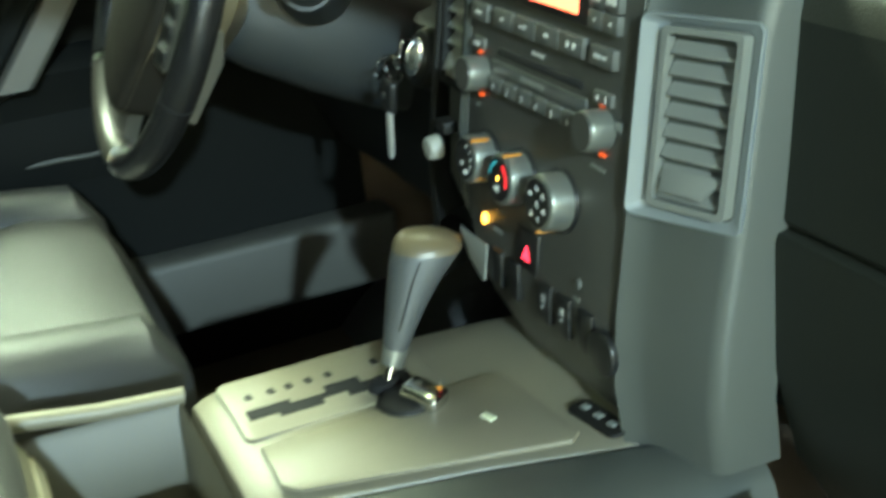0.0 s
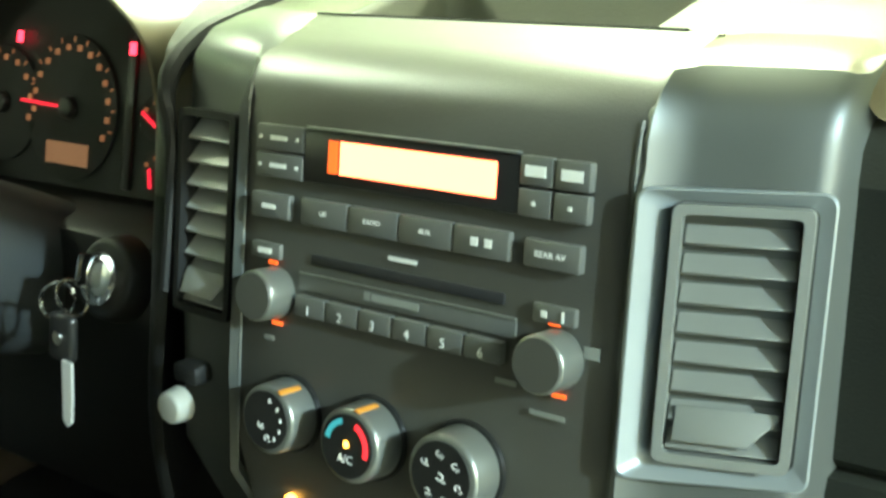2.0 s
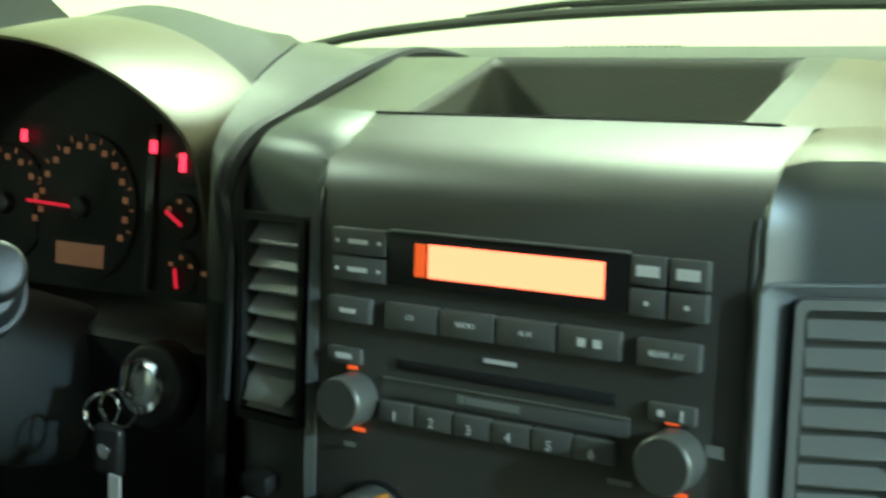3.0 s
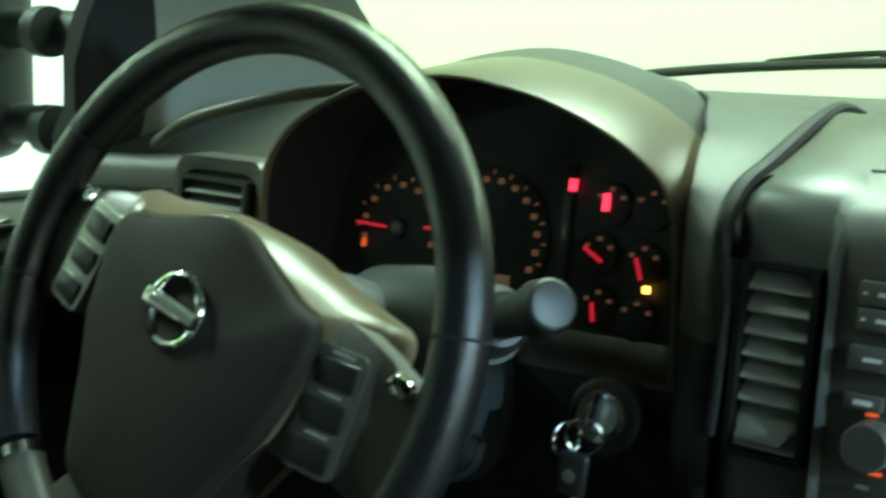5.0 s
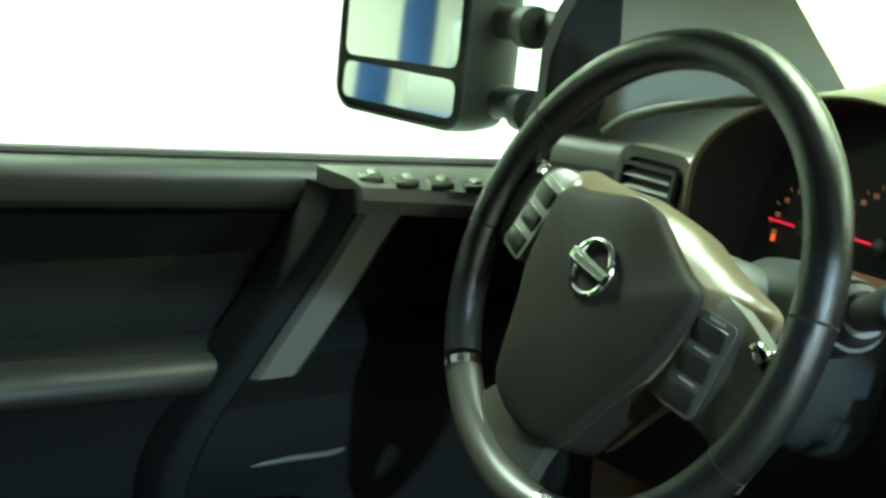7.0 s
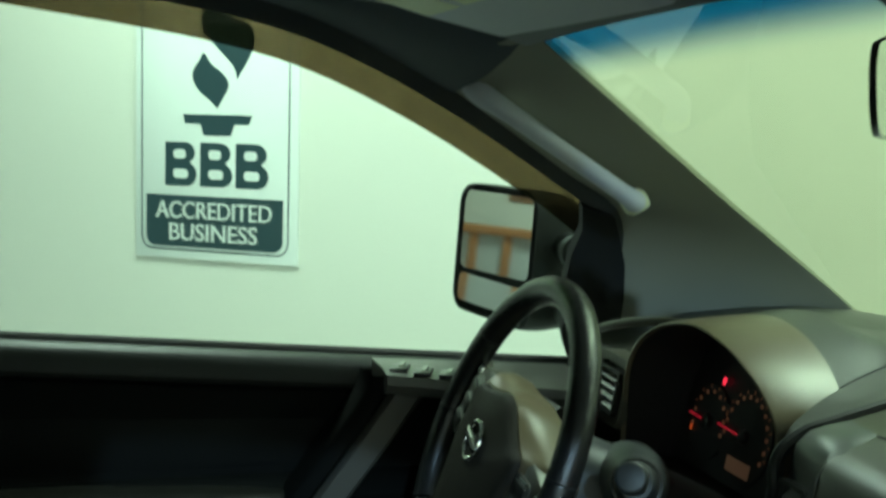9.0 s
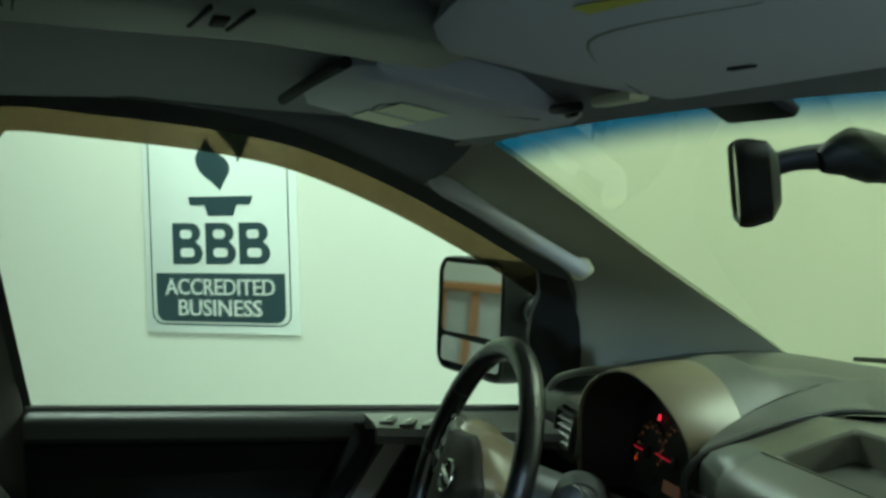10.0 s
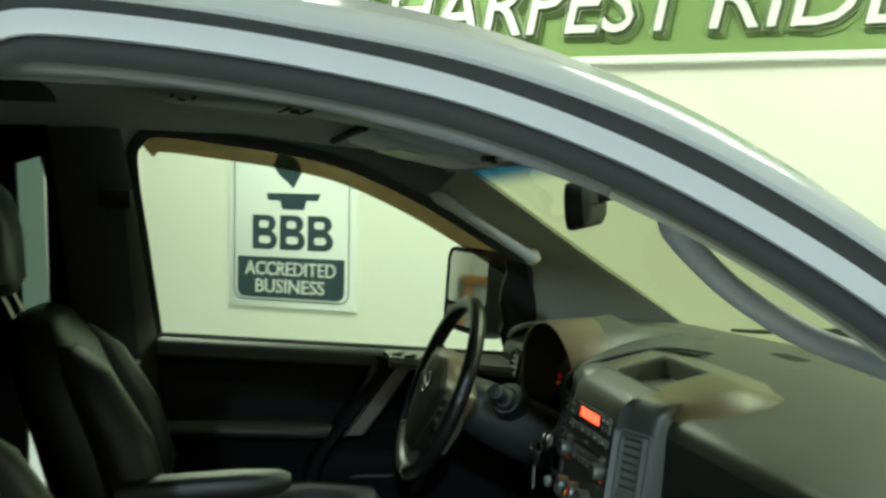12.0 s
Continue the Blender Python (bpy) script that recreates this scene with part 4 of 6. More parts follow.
for k, w in enumerate(("CD", "RADIO", "AUX", "")):
    x0 = -.0705 + .0329 * k
    key(x0, x0 + .0325, 1.1862, 1.2005)
    if w:
        word(radio, RI, w, x0 + .016 - len(w) * .0011, 1.1925, .0036, .0038)
    else:
        mark(radio, RI, x0 + .013, 1.1935, .004, .004, .0038)
        mark(radio, RI, x0 + .021, 1.1935, .004, .004, .0038)
key(.068, .0985, 1.1862, 1.1995)
word(radio, RI, "REAR AV", .0745, 1.1915, .0042, .0038)
key(-.1075, -.0850, 1.1645, 1.1735, .002)
mark(radio, RI, -.096, 1.169, .010, .003, .0024)
key(.074, .0975, 1.1620, 1.1712, .002)
mark(radio, RI, .081, 1.1665, .003, .003, .0024)
mark(radio, RI, .091, 1.1665, .0012, .005, .0024)
rpart("disc_slot", box(.122, .0056, .004, on_face(-.003, 1.1688, -.0012), .001), VOID)
rpart("slot_lip", box(.137, .0009, .002, on_face(-.003, 1.1610, .0006), .0003), KNOB)
rpart("slot_shelf", box(.137, .009, .0025, on_face(-.003, 1.1562, -.0004), .0006), BUTTON)
mark(radio, RI, -.003, 1.1775, .018, .0022)
mark(radio, RI, -.006, 1.1563, .030, .0036, .0012, GREYMARK)
mark(radio, RI, -.024, 1.1565, .004, .0044, .0012, GREYMARK)
for k in range(6):
    x0 = -.0718 + .0221 * k
    key(x0, x0 + .0219, 1.1385, 1.1498, .004)
    word(radio, RI, str(k + 1), x0 + .0085, 1.1405, .0068, .0043)
mark(radio, RI, .062, 1.131, .012, .0026, .0005, GREYMARK)
mark(radio, RI, .0855, 1.1205, .019, .0024, .0005, GREYMARK)
mark(radio, RI, .106, 1.153, .008, .0055, .0005, GREYMARK)
mark(radio, RI, -.092, 1.1225, .007, .0024, .0005, GREYMARK)


def knob(x, z, r, h, owner, inv, face=None):
    kb = put(owner, inv, "knob", drum(r, r * .965, h, on_face(x, z, -.001), 40, .0014), KNOB)
    put(kb, inv, "knob_face", drum(r * .90, r * .88, .0008, on_face(x, z, h - .0009), 40), face or FACE)
    return kb


for x, z in ((-.0885, 1.1475), (.0885, 1.1470)):
    kb = knob(x, z, .0140, .018, radio, RI)
    put(kb, RI, "ring_light", box(.007, .0018, .0012, on_face(x + .003, z - .0160, .0012)), ORANGEDIM)
    put(kb, RI, "ring_light", box(.006, .0018, .0012, on_face(x - .002, z + .0158, .0012)), ORANGEDIM)

def symbol(owner, inv, x, z, out, turn, r=.0019):
    """A small printed sign: a bent outline with a stroke beside it."""
    arc = [(r * math.cos(radians(turn + q)), r * .85 * math.sin(radians(turn + q))) for q in range(0, 271, 30)]
    arc += [(u * .62, v * .62) for u, v in reversed(arc)]
    put(owner, inv, "mark", plate(arc, .0004, on_face(x, z, out + .0001)), WHITE_MARK)
    put(owner, inv, "mark", box(r * 1.1, .0007, .0004, on_face(x + r * .9, z - r * .9, out + .0001) @ pose(0, 0, 0, 0, 0, turn % 50)), WHITE_MARK)


# climate dials
climate = thing("climate_control", "three round satin climate dials with black symbol faces", "climate control", at=on_face(0, 1.06).translation)
KI = Matrix.Translation(-on_face(0, 1.06).translation)
for k, (x, r) in enumerate(((-.0735, .0195), (-.0165, .0203), (.042, .0212))):
    z, h = 1.085, .020
    dl = put(climate, KI, "dial", drum(r, r * .95, h, on_face(x, z, -.001), 48, .0022), KNOB, "satin grey dial")
    put(dl, KI, "dial_base", drum(r * 1.10, r * 1.08, .002, on_face(x, z, -.0005), 48), BLACK)
    put(dl, KI, "dial_face", drum(r * .80, r * .80, .0008, on_face(x, z, h - .0009), 40), BLACK)
    px, pz = ((.50, .866), (.28, .96), (.10, -.995))[k]
    put(dl, KI, "pointer", box(.0030, .0016, .0150, on_face(x + r * px * .965, z + r * pz * .965, h - .0080) @ pose(0, 0, 0, 0, 0, -math.degrees(math.atan2(px, pz))), .0004), AMBERPRINT)
    if k == 0:
        for a in (75, 40, 10, -20, -50):
            put(dl, KI, "mark", box(.0012, .0024, .0004, on_face(x + r * .58 * math.cos(radians(a)), z + r * .58 * math.sin(radians(a)), h + .0001)), WHITE_MARK)
        for dx, dz in ((-.003, -.003), (.002, -.009)):
            symbol(dl, KI, x + dx, z + dz, h, 40 - dx * 30000)
    elif k == 1:
        for a0, a1, mm in ((105, 170, BLUEPRINT), (-15, 65, REDPRINT)):
            ring = [(r * .70 * math.cos(radians(a)), r * .70 * math.sin(radians(a))) for a in range(a0, a1 + 1, 8)]
            ring += [(r * .56 * math.cos(radians(a)), r * .56 * math.sin(radians(a))) for a in range(a1, a0 - 1, -8)]
            put(dl, KI, "scale", plate(ring, .0004, on_face(x, z, h + .0001)), mm)
        word(dl, KI, "A/C", x - .0055, z - .0085, .0062, h + .0003, WHITE_MARK)
        put(dl, KI, "indicator", drum(.0016, .0016, .0005, on_face(x, z + .001, h), 12), AMBER)
    else:
        for a in (150, 95, 40, -15, -75, -130):
            symbol(dl, KI, x + r * .52 * math.cos(radians(a)), z + r * .52 * math.sin(radians(a)), h, a)
        symbol(dl, KI, x, z, h, 200, .0024)
put(climate, KI, "indicator_lamp", drum(.0048, .0042, .0022, on_face(-.0705, 1.0365, 0), 20, .0008), AMBER, "glowing amber indicator")
mark(climate, KI, -.048, 1.0335, .016, .0030, .0006, GREYMARK)

# switch row
switches = thing("switch_row", "row of black rocker switches with a red hazard button", "switch panel", at=on_face(0, 1.0).translation)
WI = Matrix.Translation(-on_face(0, 1.0).translation)
put(switches, WI, "hazard_button", box(.034, .031, .004, on_face(-.001, 1.0340, -.0005), .0012), BLACK)
put(switches, WI, "hazard_light", plate([(-.006, -.005), (.006, -.005), (0, .0065)], .0006, on_face(0, 1.0315, .0016)), RED, "glowing red triangle")
for x in (-.047, -.020, .029, .056, .086):
    w = put(switches, WI, "switch", box(.0190, .030, .005, on_face(x, 1.004, -.0010) @ pose(0, 0, 0, 4), .0015), BLACK)
    if .0 < x < .06:
        for dz in (.004, .001, -.004):
            put(w, WI, "mark", box(.0055 if dz > 0 else .0030, .0014, .0004, on_face(x, 1.005 + dz, .0018) @ pose(0, 0, 0, 4)), WHITE_MARK)
put(switches, WI, "corner_panel", plate([(-.052, .011), (-.048, .010), (-.004, .010), (-.002, .008), (-.002, -.020), (-.006, -.021), (-.030, -.011), (-.044, .001)], .0016, on_face(-.060, 1.007, .0012), .0005), VENT, "pale grey corner panel")
put(switches, WI, "power_socket", drum(.0165, .0165, .006, on_face(.1195 - .008, 1.000, -.002) @ pose(0, 0, 0, 6), 28, .0015), BLACK, "round black socket cap")
put(switches, WI, "small_lamp", drum(.0042, .0036, .002, on_face(.072, 1.0345, -.0008), 16, .0006), BUTTON)
mark(switches, WI, .072, 1.0235, .009, .0028, .0006, GREYMARK)

# ---- instrument cluster and hood ----
LIP = [(-.604, 1.13), (-.602, 1.20), (-.596, 1.250), (-.572, 1.283), (-.537, 1.305), (-.488, 1.323), (-.418, 1.3325), (-.352, 1.324), (-.300, 1.307), (-.260, 1.284), (-.240, 1.258), (-.235, 1.20), (-.235, 1.135)]
lip = [(p.x, p.y) for p in smooth_line([(x, z, 0) for x, z in LIP], 48)]
cx, cz = -.41, 1.20


def arch(y, k, dz=0.0, cap=None, lean=0.0, inner=1.0):
    out = []
    for x, z in lip:
        d = Vector((x - cx, z - cz))
        d = d * k
        xx, zz = cx + d.x * (inner if d.x > 0 else 1), cz + d.y + dz
        if cap is not None:
            zz = min(zz, cap)
        out.append((xx, y + lean * max(0, (abs(d.x) / .19)) ** 2, zz))
    return out


dpart("cluster_shroud", grid([arch(.345, .90), arch(.32, .93), arch(.272, .975), arch(.263, .985)]), SHROUD, "black shroud of the instruments")
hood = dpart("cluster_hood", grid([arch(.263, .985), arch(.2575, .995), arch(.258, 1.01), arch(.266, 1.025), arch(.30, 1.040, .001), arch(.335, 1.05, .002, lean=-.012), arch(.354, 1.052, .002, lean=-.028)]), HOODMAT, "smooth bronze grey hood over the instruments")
sub(hood, "hood_fairing", grid([arch(.3545, 1.049, .001, lean=-.028), arch(.357, 1.047, .0, lean=-.028), arch(.40, 1.06, .006, lean=-.020, inner=.97), arch(.46, 1.12, -.006, cap=1.320, inner=.76), arch(.54, 1.22, -.045, cap=1.312, inner=.35), arch(.64, 1.35, -.09, cap=1.297, inner=.15)]), PADTOP)
cluster = thing("instrument_cluster", "dark instrument cluster with orange dials and red needles", "instrument cluster", at=(-.41, .33, 1.2))
CLI = Matrix.Translation((.41, -.33, -1.2))
CM = basis((-.419, .338, 1.206), (1, 0, 0), (0, .2, 1), (0, -1, .2))


def on_cl(x, z, out=0.0):
    return CM @ Matrix.Translation((x + .41, z - 1.2, out))


def kpart(owner, name, bm, mat, label=""):
    return put(owner, CLI, name, bm, mat, label)


kpart(cluster, "backing", plate([(x * .93 + cx * .07 + .41, (z - 1.2) * .97) for x, z in lip], .002, CM), GAUGE)
tach = kpart(cluster, "tachometer", drum(.046, .046, .003, on_cl(-.508, 1.193, .002), 40, .001), GAUGE, "tachometer at rest")
speedo = kpart(cluster, "speedometer", drum(.056, .056, .003, on_cl(-.421, 1.195, .002), 48, .001), GAUGE, "speedometer at zero")
for owner, x, z, r, n, a0, a1, nd in ((tach, -.508, 1.193, .036, 9, 195, -15, .044), (speedo, -.421, 1.195, .046, 13, 185, -25, .060)):
    for k in range(n):
        a = radians(a0 + (a1 - a0) * k / (n - 1))
        kpart(owner, "numeral", box(.0056, .0046, .0004, on_cl(x + r * math.cos(a), z + r * math.sin(a), .0055)), DIALPRINT)
        a2 = a + radians((a1 - a0) / (n - 1) / 2)
        if k < n - 1:
            kpart(owner, "tick", box(.0016, .0040, .0004, on_cl(x + (r + .006) * math.cos(a2), z + (r + .006) * math.sin(a2), .0055) @ pose(0, 0, 0, 0, 0, math.degrees(a2) - 90)), DIALPRINT)
    kpart(owner, "hub", drum(.009, .008, .006, on_cl(x, z, .005), 24, .001), BLACK)
    ang = radians(178)
    kpart(owner, "needle", box(nd - .012, .0022, .001, on_cl(x + (nd / 2 + .004) * math.cos(ang), z + (nd / 2 + .004) * math.sin(ang), .009) @ pose(0, 0, 0, 0, 0, 178)), REDNEEDLE, "glowing red needle")
kpart(speedo, "odometer", box(.052, .017, .001, on_cl(-.421, 1.160, .006), .001), LCD, "dim orange odometer")
for x, z in ((-.316, 1.232), (-.283, 1.232), (-.322, 1.195), (-.285, 1.192), (-.318, 1.156), (-.286, 1.152)):
    gz = kpart(cluster, "small_gauge", drum(.0165, .0165, .003, on_cl(x, z, .002), 28, .001), GAUGE)
    for a in (150, 90, 30):
        kpart(gz, "tick", box(.004, .003, .0004, on_cl(x + .011 * math.cos(radians(a)), z + .011 * math.sin(radians(a)), .0055)), DIALPRINT)
for x, z, a, w in ((-.325, 1.194, 150, .018), (-.287, 1.188, 110, .016), (-.320, 1.152, 100, .014)):
    kpart(cluster, "needle", box(w, .0026, .001, on_cl(x, z, .008) @ pose(0, 0, 0, 0, 0, a)), REDNEEDLE)
for x, z, w, h, mm in ((-.487, 1.246, .007, .009, RED), (-.348, 1.243, .007, .009, RED), (-.319, 1.233, .006, .013, RED), (-.279, 1.174, .006, .005, AMBER), (-.541, 1.178, .005, .007, ORANGEDIM)):
    kpart(cluster, "warning_lamp", box(w, h, .001, on_cl(x, z, .0075), .0008), mm, "glowing warning lamp")
kpart(cluster, "divider", box(.010, .12, .004, on_cl(-.352, 1.20, .003), .002), BLACK)

# outer vent by the driver's door
DV = basis((-.660, .268, 1.214), (1, -.06, 0), (0, .2, 1), (-.06, -1, .2))
pod = []
for k, (dx, dz) in enumerate(round_rect(-.055, -.045, .060, .040, .018, 4)):
    pod.append((dx, dz))
rows = [[tuple(DV @ Vector((min(x * 1.12, .048), z * 1.2 + .004, -.07))) for x, z in pod], [tuple(DV @ Vector((x * 1.02, z * 1.04, .0))) for x, z in pod], [tuple(DV @ Vector((x, z, .006))) for x, z in pod], [tuple(DV @ Vector((x * .80, z * .72, .004))) for x, z in pod], [tuple(DV @ Vector((x * .78, z * .70, -.004))) for x, z in pod]]
outer = dpart("outer_vent", grid(rows, close_v=True), DASH, "grey air vent beside the door")
vent(outer, DV @ Matrix.Translation((.002, -.004, .008)), .086, .056, 4, 35, VENT, DARK, .004, False)
dpart("outer_vent_brow", tube([(-.73, .262, 1.262), (-.69, .262, 1.283), (-.63, .268, 1.300), (-.57, .282, 1.312), (-.52, .30, 1.318)], [.005, .006, .006, .006, .005], 10, 20), DASH)

# steering column, stalks, ignition
AX = Vector((0, math.cos(radians(21.5)), -math.sin(radians(21.5))))
WC = Vector((-.429, .040, 1.203))
column = thing("steering_column", "grey steering column cover with stalks", "steering column", at=WC + AX * .2)
COI = Matrix.Translation(-(WC + AX * .2))
rows = []
up = Vector((0, math.sin(radians(21.5)), math.cos(radians(21.5))))
for d, rw, ru, rl in ((.045, .040, .036, .045), (.055, .052, .045, .058), (.10, .066, .048, .070), (.17, .072, .045, .080), (.24, .072, .040, .085), (.30, .068, .035, .08)):
    c = WC + AX * d
    rows.append([c + Vector((1, 0, 0)) * rw * math.copysign(abs(math.cos(a)) ** .8, math.cos(a)) + up * (ru if math.sin(a) > 0 else rl) * math.copysign(abs(math.sin(a)) ** .8, math.sin(a)) for a in [2 * math.pi * k / 28 for k in range(28)]])
put(column, COI, "cover", grid(rows, close_v=True, cap=True), COLMAT, "blue grey column cover")
put(column, COI, "stalk_boss", tube([(-.41, .185, 1.168), (-.36, .168, 1.182), (-.318, .151, 1.192), (-.298, .143, 1.198)], [.042, .037, .030, .0255], 22, 14), COLMAT, "cone of the cover round the stalk")
put(column, COI, "stalk_collar", tube([(-.302, .145, 1.196), (-.290, .138, 1.202), (-.284, .135, 1.204)], [.0225, .0215, .0165], 24), STALKMAT)
put(column, COI, "wiper_stalk", tube([(-.30, .144, 1.197), (-.270, .127, 1.210), (-.246, .114, 1.2205)], [.0120, .0125, .0150], 18, 12), STALKMAT)
put(column, COI, "stalk_end", drum(.0165, .0150, .018, basis((-.247, .1145, 1.220), (.49, .87, 0), (-.34, .19, .92), (.80, -.45, .36)), 28, .003), STALKMAT, "grey stalk end cap")
put(column, COI, "lever", tube([(-.48, .13, 1.225), (-.55, .118, 1.23), (-.60, .11, 1.235)], [.007, .008, .012], 14, 10), DARK)
lock = thing("ignition_lock", "round chrome ignition lock in the dashboard", "ignition lock", at=(-.257, .225, 1.121))
IGM = basis((-.269, .238, 1.117), (1, 0, 0), (0, .3, 1), (.1, -1, .3))
LI = Matrix.Translation((.257, -.225, -1.121))
put(lock, LI, "collar", drum(.030, .026, .022, IGM @ Matrix.Translation((0, 0, -.012)), 32, .004), DARK)
put(lock, LI, "bezel", join(frame_ring([(.0175 * math.cos(a), .0175 * math.sin(a)) for a in [2 * math.pi * k / 32 for k in range(32)]], [(.0125 * math.cos(a), .0125 * math.sin(a)) for a in [2 * math.pi * k / 32 for k in range(32)]], .014, IGM)), CHROME, "chrome lock ring")
put(lock, LI, "barrel", drum(.0125, .0120, .012, IGM, 24, .001), KNOB)
KEY_AT = Matrix.Translation((.002, .002, .004))
keys = thing("car_key", "metal car key with black fob hanging from the lock", "key", at=(-.268, .205, 1.10))
KEI = Matrix.Translation((.268, -.205, -1.10)) @ KEY_AT
put(keys, KEI, "key_in_lock", box(.006, .022, .020, IGM @ Matrix.Translation((-.004, 0, .020)), .002), CHROME)
put(keys, KEI, "ring", tube([Vector((-.270, .203, 1.109)) + Vector((.011 * math.cos(a), .004 * math.cos(a), .012 * math.sin(a))) for a in [2 * math.pi * k / 20 for k in range(20)]], .0012, 6, closed=True), CHROME)
put(keys, KEI, "ring", tube([Vector((-.281, .200, 1.106)) + Vector((.004 * math.cos(a), .010 * math.cos(a), .012 * math.sin(a))) for a in [2 * math.pi * k / 20 for k in range(20)]], .0012, 6, closed=True), CHROME)
put(keys, KEI, "fob", box(.021, .008, .032, pose(-.275, .197, 1.084, 0, 8, 10), .004, 3), BLACK, "black plastic key fob")
put(keys, KEI, "fob_badge", drum(.0048, .0048, .0012, basis((-.2745, .1925, 1.085), (1, 0, 0), (0, 0, 1), (0.1, -1, 0)), 20), CHROME)
blade = [(-.0042, 0), (.0042, 0), (.0042, -.030), (.0030, -.033), (.0042, -.036), (.0030, -.039), (.0036, -.042), (0, -.046), (-.0042, -.042)]
put(keys, KEI, "blade", plate(blade, .0020, basis((-.268, .194, 1.070), (1, .1, -.14), (.14, 0, 1), (.1, -1, 0))), BLADE, "silver key blade")
# ---- steering wheel, turned a little to the right ----
wheel = thing("steering_wheel", "black leather steering wheel with grey spokes and chrome emblem", "steering wheel", at=WC)
wheel.matrix_basis = basis(WC, (1, 0, 0), up, -AX) @ pose(0, 0, 0, 0, 0, -15)


def wpart(name, bm, mat, label="", owner=None):
    return part(name, bm, mat, owner or wheel, label)


def ring_pt(r, a, z=0.0):
    return Vector((r * math.cos(radians(a)), r * math.sin(radians(a)), z))


RR = .1795
wpart("rim", tube([ring_pt(RR, a) for a in range(-69, 235, 4)], .0158, 16, up=(0, 0, 1)), RIM)
wpart("lower_rim", tube([ring_pt(RR, a) for a in range(-126, -69, 4)], .0150, 16, up=(0, 0, 1)), SPOKE, "grey lower part of the rim")
for a in (-70, -126):
    wpart("chrome_clip", tube([ring_pt(RR, a - 1.2), ring_pt(RR, a + 1.2)], .0162, 16), CHROME)
for a in (-14, 20, 160, 194):
    wpart("rim_joint", tube([ring_pt(RR, a - .25), ring_pt(RR, a + .25)], .0161, 16), VOID)
half = [(.015, .058), (.042, .047), (.068, .037), (.087, .033), (.093, .020), (.092, .0), (.086, -.035), (.073, -.063), (.058, -.102), (.046, -.124), (.022, -.134)]
pad_out = [(0, .060)] + half + [(0, -.136)] + [(-x, y) for x, y in reversed(half)]
po = [(p.x, p.y) for p in smooth_line([(*q, 0) for q in pad_out + [pad_out[0]]], 96)][:-1]
rows = [[(x * k, (y + .03) * k - .03, z) for x, y in po] for k, z in ((.99, -.030), (1.0, .006), (.99, .0125), (.97, .0160), (.93, .0180), (.85, .0200), (.6, .0245), (.3, .0270), (.05, .0275))]
wpart("airbag_cover", grid(rows, close_v=True, cap=True), PAD, "dark grey airbag cover")
# rounded shell that falls away behind the cover's edge
half_s = [(.026, .061), (.055, .055), (.084, .051), (.114, .046), (.119, .025), (.110, -.002), (.088, -.034), (.071, -.063), (.054, -.101), (.042, -.122), (.020, -.131)]
so_out = [(0, .062)] + half_s + [(0, -.133)] + [(-x, y) for x, y in reversed(half_s)]
so = [(p.x, p.y) for p in smooth_line([(*q, 0) for q in so_out + [so_out[0]]], 96)][:-1]
rows = [[(a[0] * (1 - k) + b[0] * k, a[1] * (1 - k) + b[1] * k, z) for a, b in zip(po, so)] for k, z in ((-.05, .0085), (.15, .0080), (.5, .001), (.8, -.007), (1.0, -.020))]
rows += [[(x * k, (y + .03) * k - .03, z) for x, y in so] for k, z in ((.97, -.045), (.75, -.062), (.5, -.075))]
wpart("back_shell", grid(rows, close_v=True, cap=True), HOODMAT, "bronze grey shell behind the cover")
for sx in (-1, 1):
    sp = []
    for xx, ht, hb, zz in ((.080, .043, -.048, .004), (.100, .043, -.046, .0045), (.115, .041, -.044, .004), (.131, .037, -.043, .002), (.145, .031, -.045, -.001), (.157, .026, -.050, -.003), (.168, .026, -.056, -.005), (.178, .028, -.060, -.006)):
        ring = [(ht, zz - .014), (ht - .002, zz - .004), (ht - .008, zz), (0, zz + .002), (hb + .008, zz), (hb + .002, zz - .004), (hb, zz - .014), (0, zz - .022)]
        sp.append([(sx * xx, y, z) for y, z in ring])
    wpart("spoke", grid(sp, close_v=True, cap=True), SPOKE, "grey spoke")
    podm = pose(sx * .1125, -.006, .0055, 0, sx * 6, sx * 6)
    pod_ob = wpart("switch_pod", plate(round_rect(-.0175, -.036, .0175, .034, .006), .0016 if sx > 0 else .005, podm, .0005), SPOKE if sx > 0 else KNOB, "switch pod on the spoke")
    for k in range(3):
        wpart("switch", box(.026, .0160, .004, podm @ Matrix.Translation((0, .020 - .0225 * k, .0018 if sx > 0 else .0055)) @ pose(0, 0, 0, 8), .0015), BLACK, owner=pod_ob)
        wpart("mark", box(.015, .0018, .0005, podm @ Matrix.Translation((0, .0308 - .0225 * k, .0020 if sx > 0 else .0053))), GREYMARK, owner=pod_ob)
    wpart("chrome_clip", box(.016, .012, .010, pose(sx * .146, .025, -.001, 0, sx * 12, sx * -20), .004), CHROME)
rows = []
for s in range(7):
    t = s / 6
    y = -.112 - (RR - .004 - .112) * t
    w = .050 + .026 * t * t
    z = .000 - .002 * t
    cx_ = -.022 * t
    rows.append([(cx_ - w, y, z - .016), (cx_ - w, y, z - .002), (cx_ - w * .6, y, z + .003), (cx_, y, z + .004), (cx_ + w * .35, y, z + .003), (cx_ + w * .6, y, z - .002), (cx_ + w * .6, y, z - .016), (cx_, y, z - .02)])
wpart("lower_spoke", grid(rows, close_v=True, cap=True), SPOKE, "grey lower spoke")
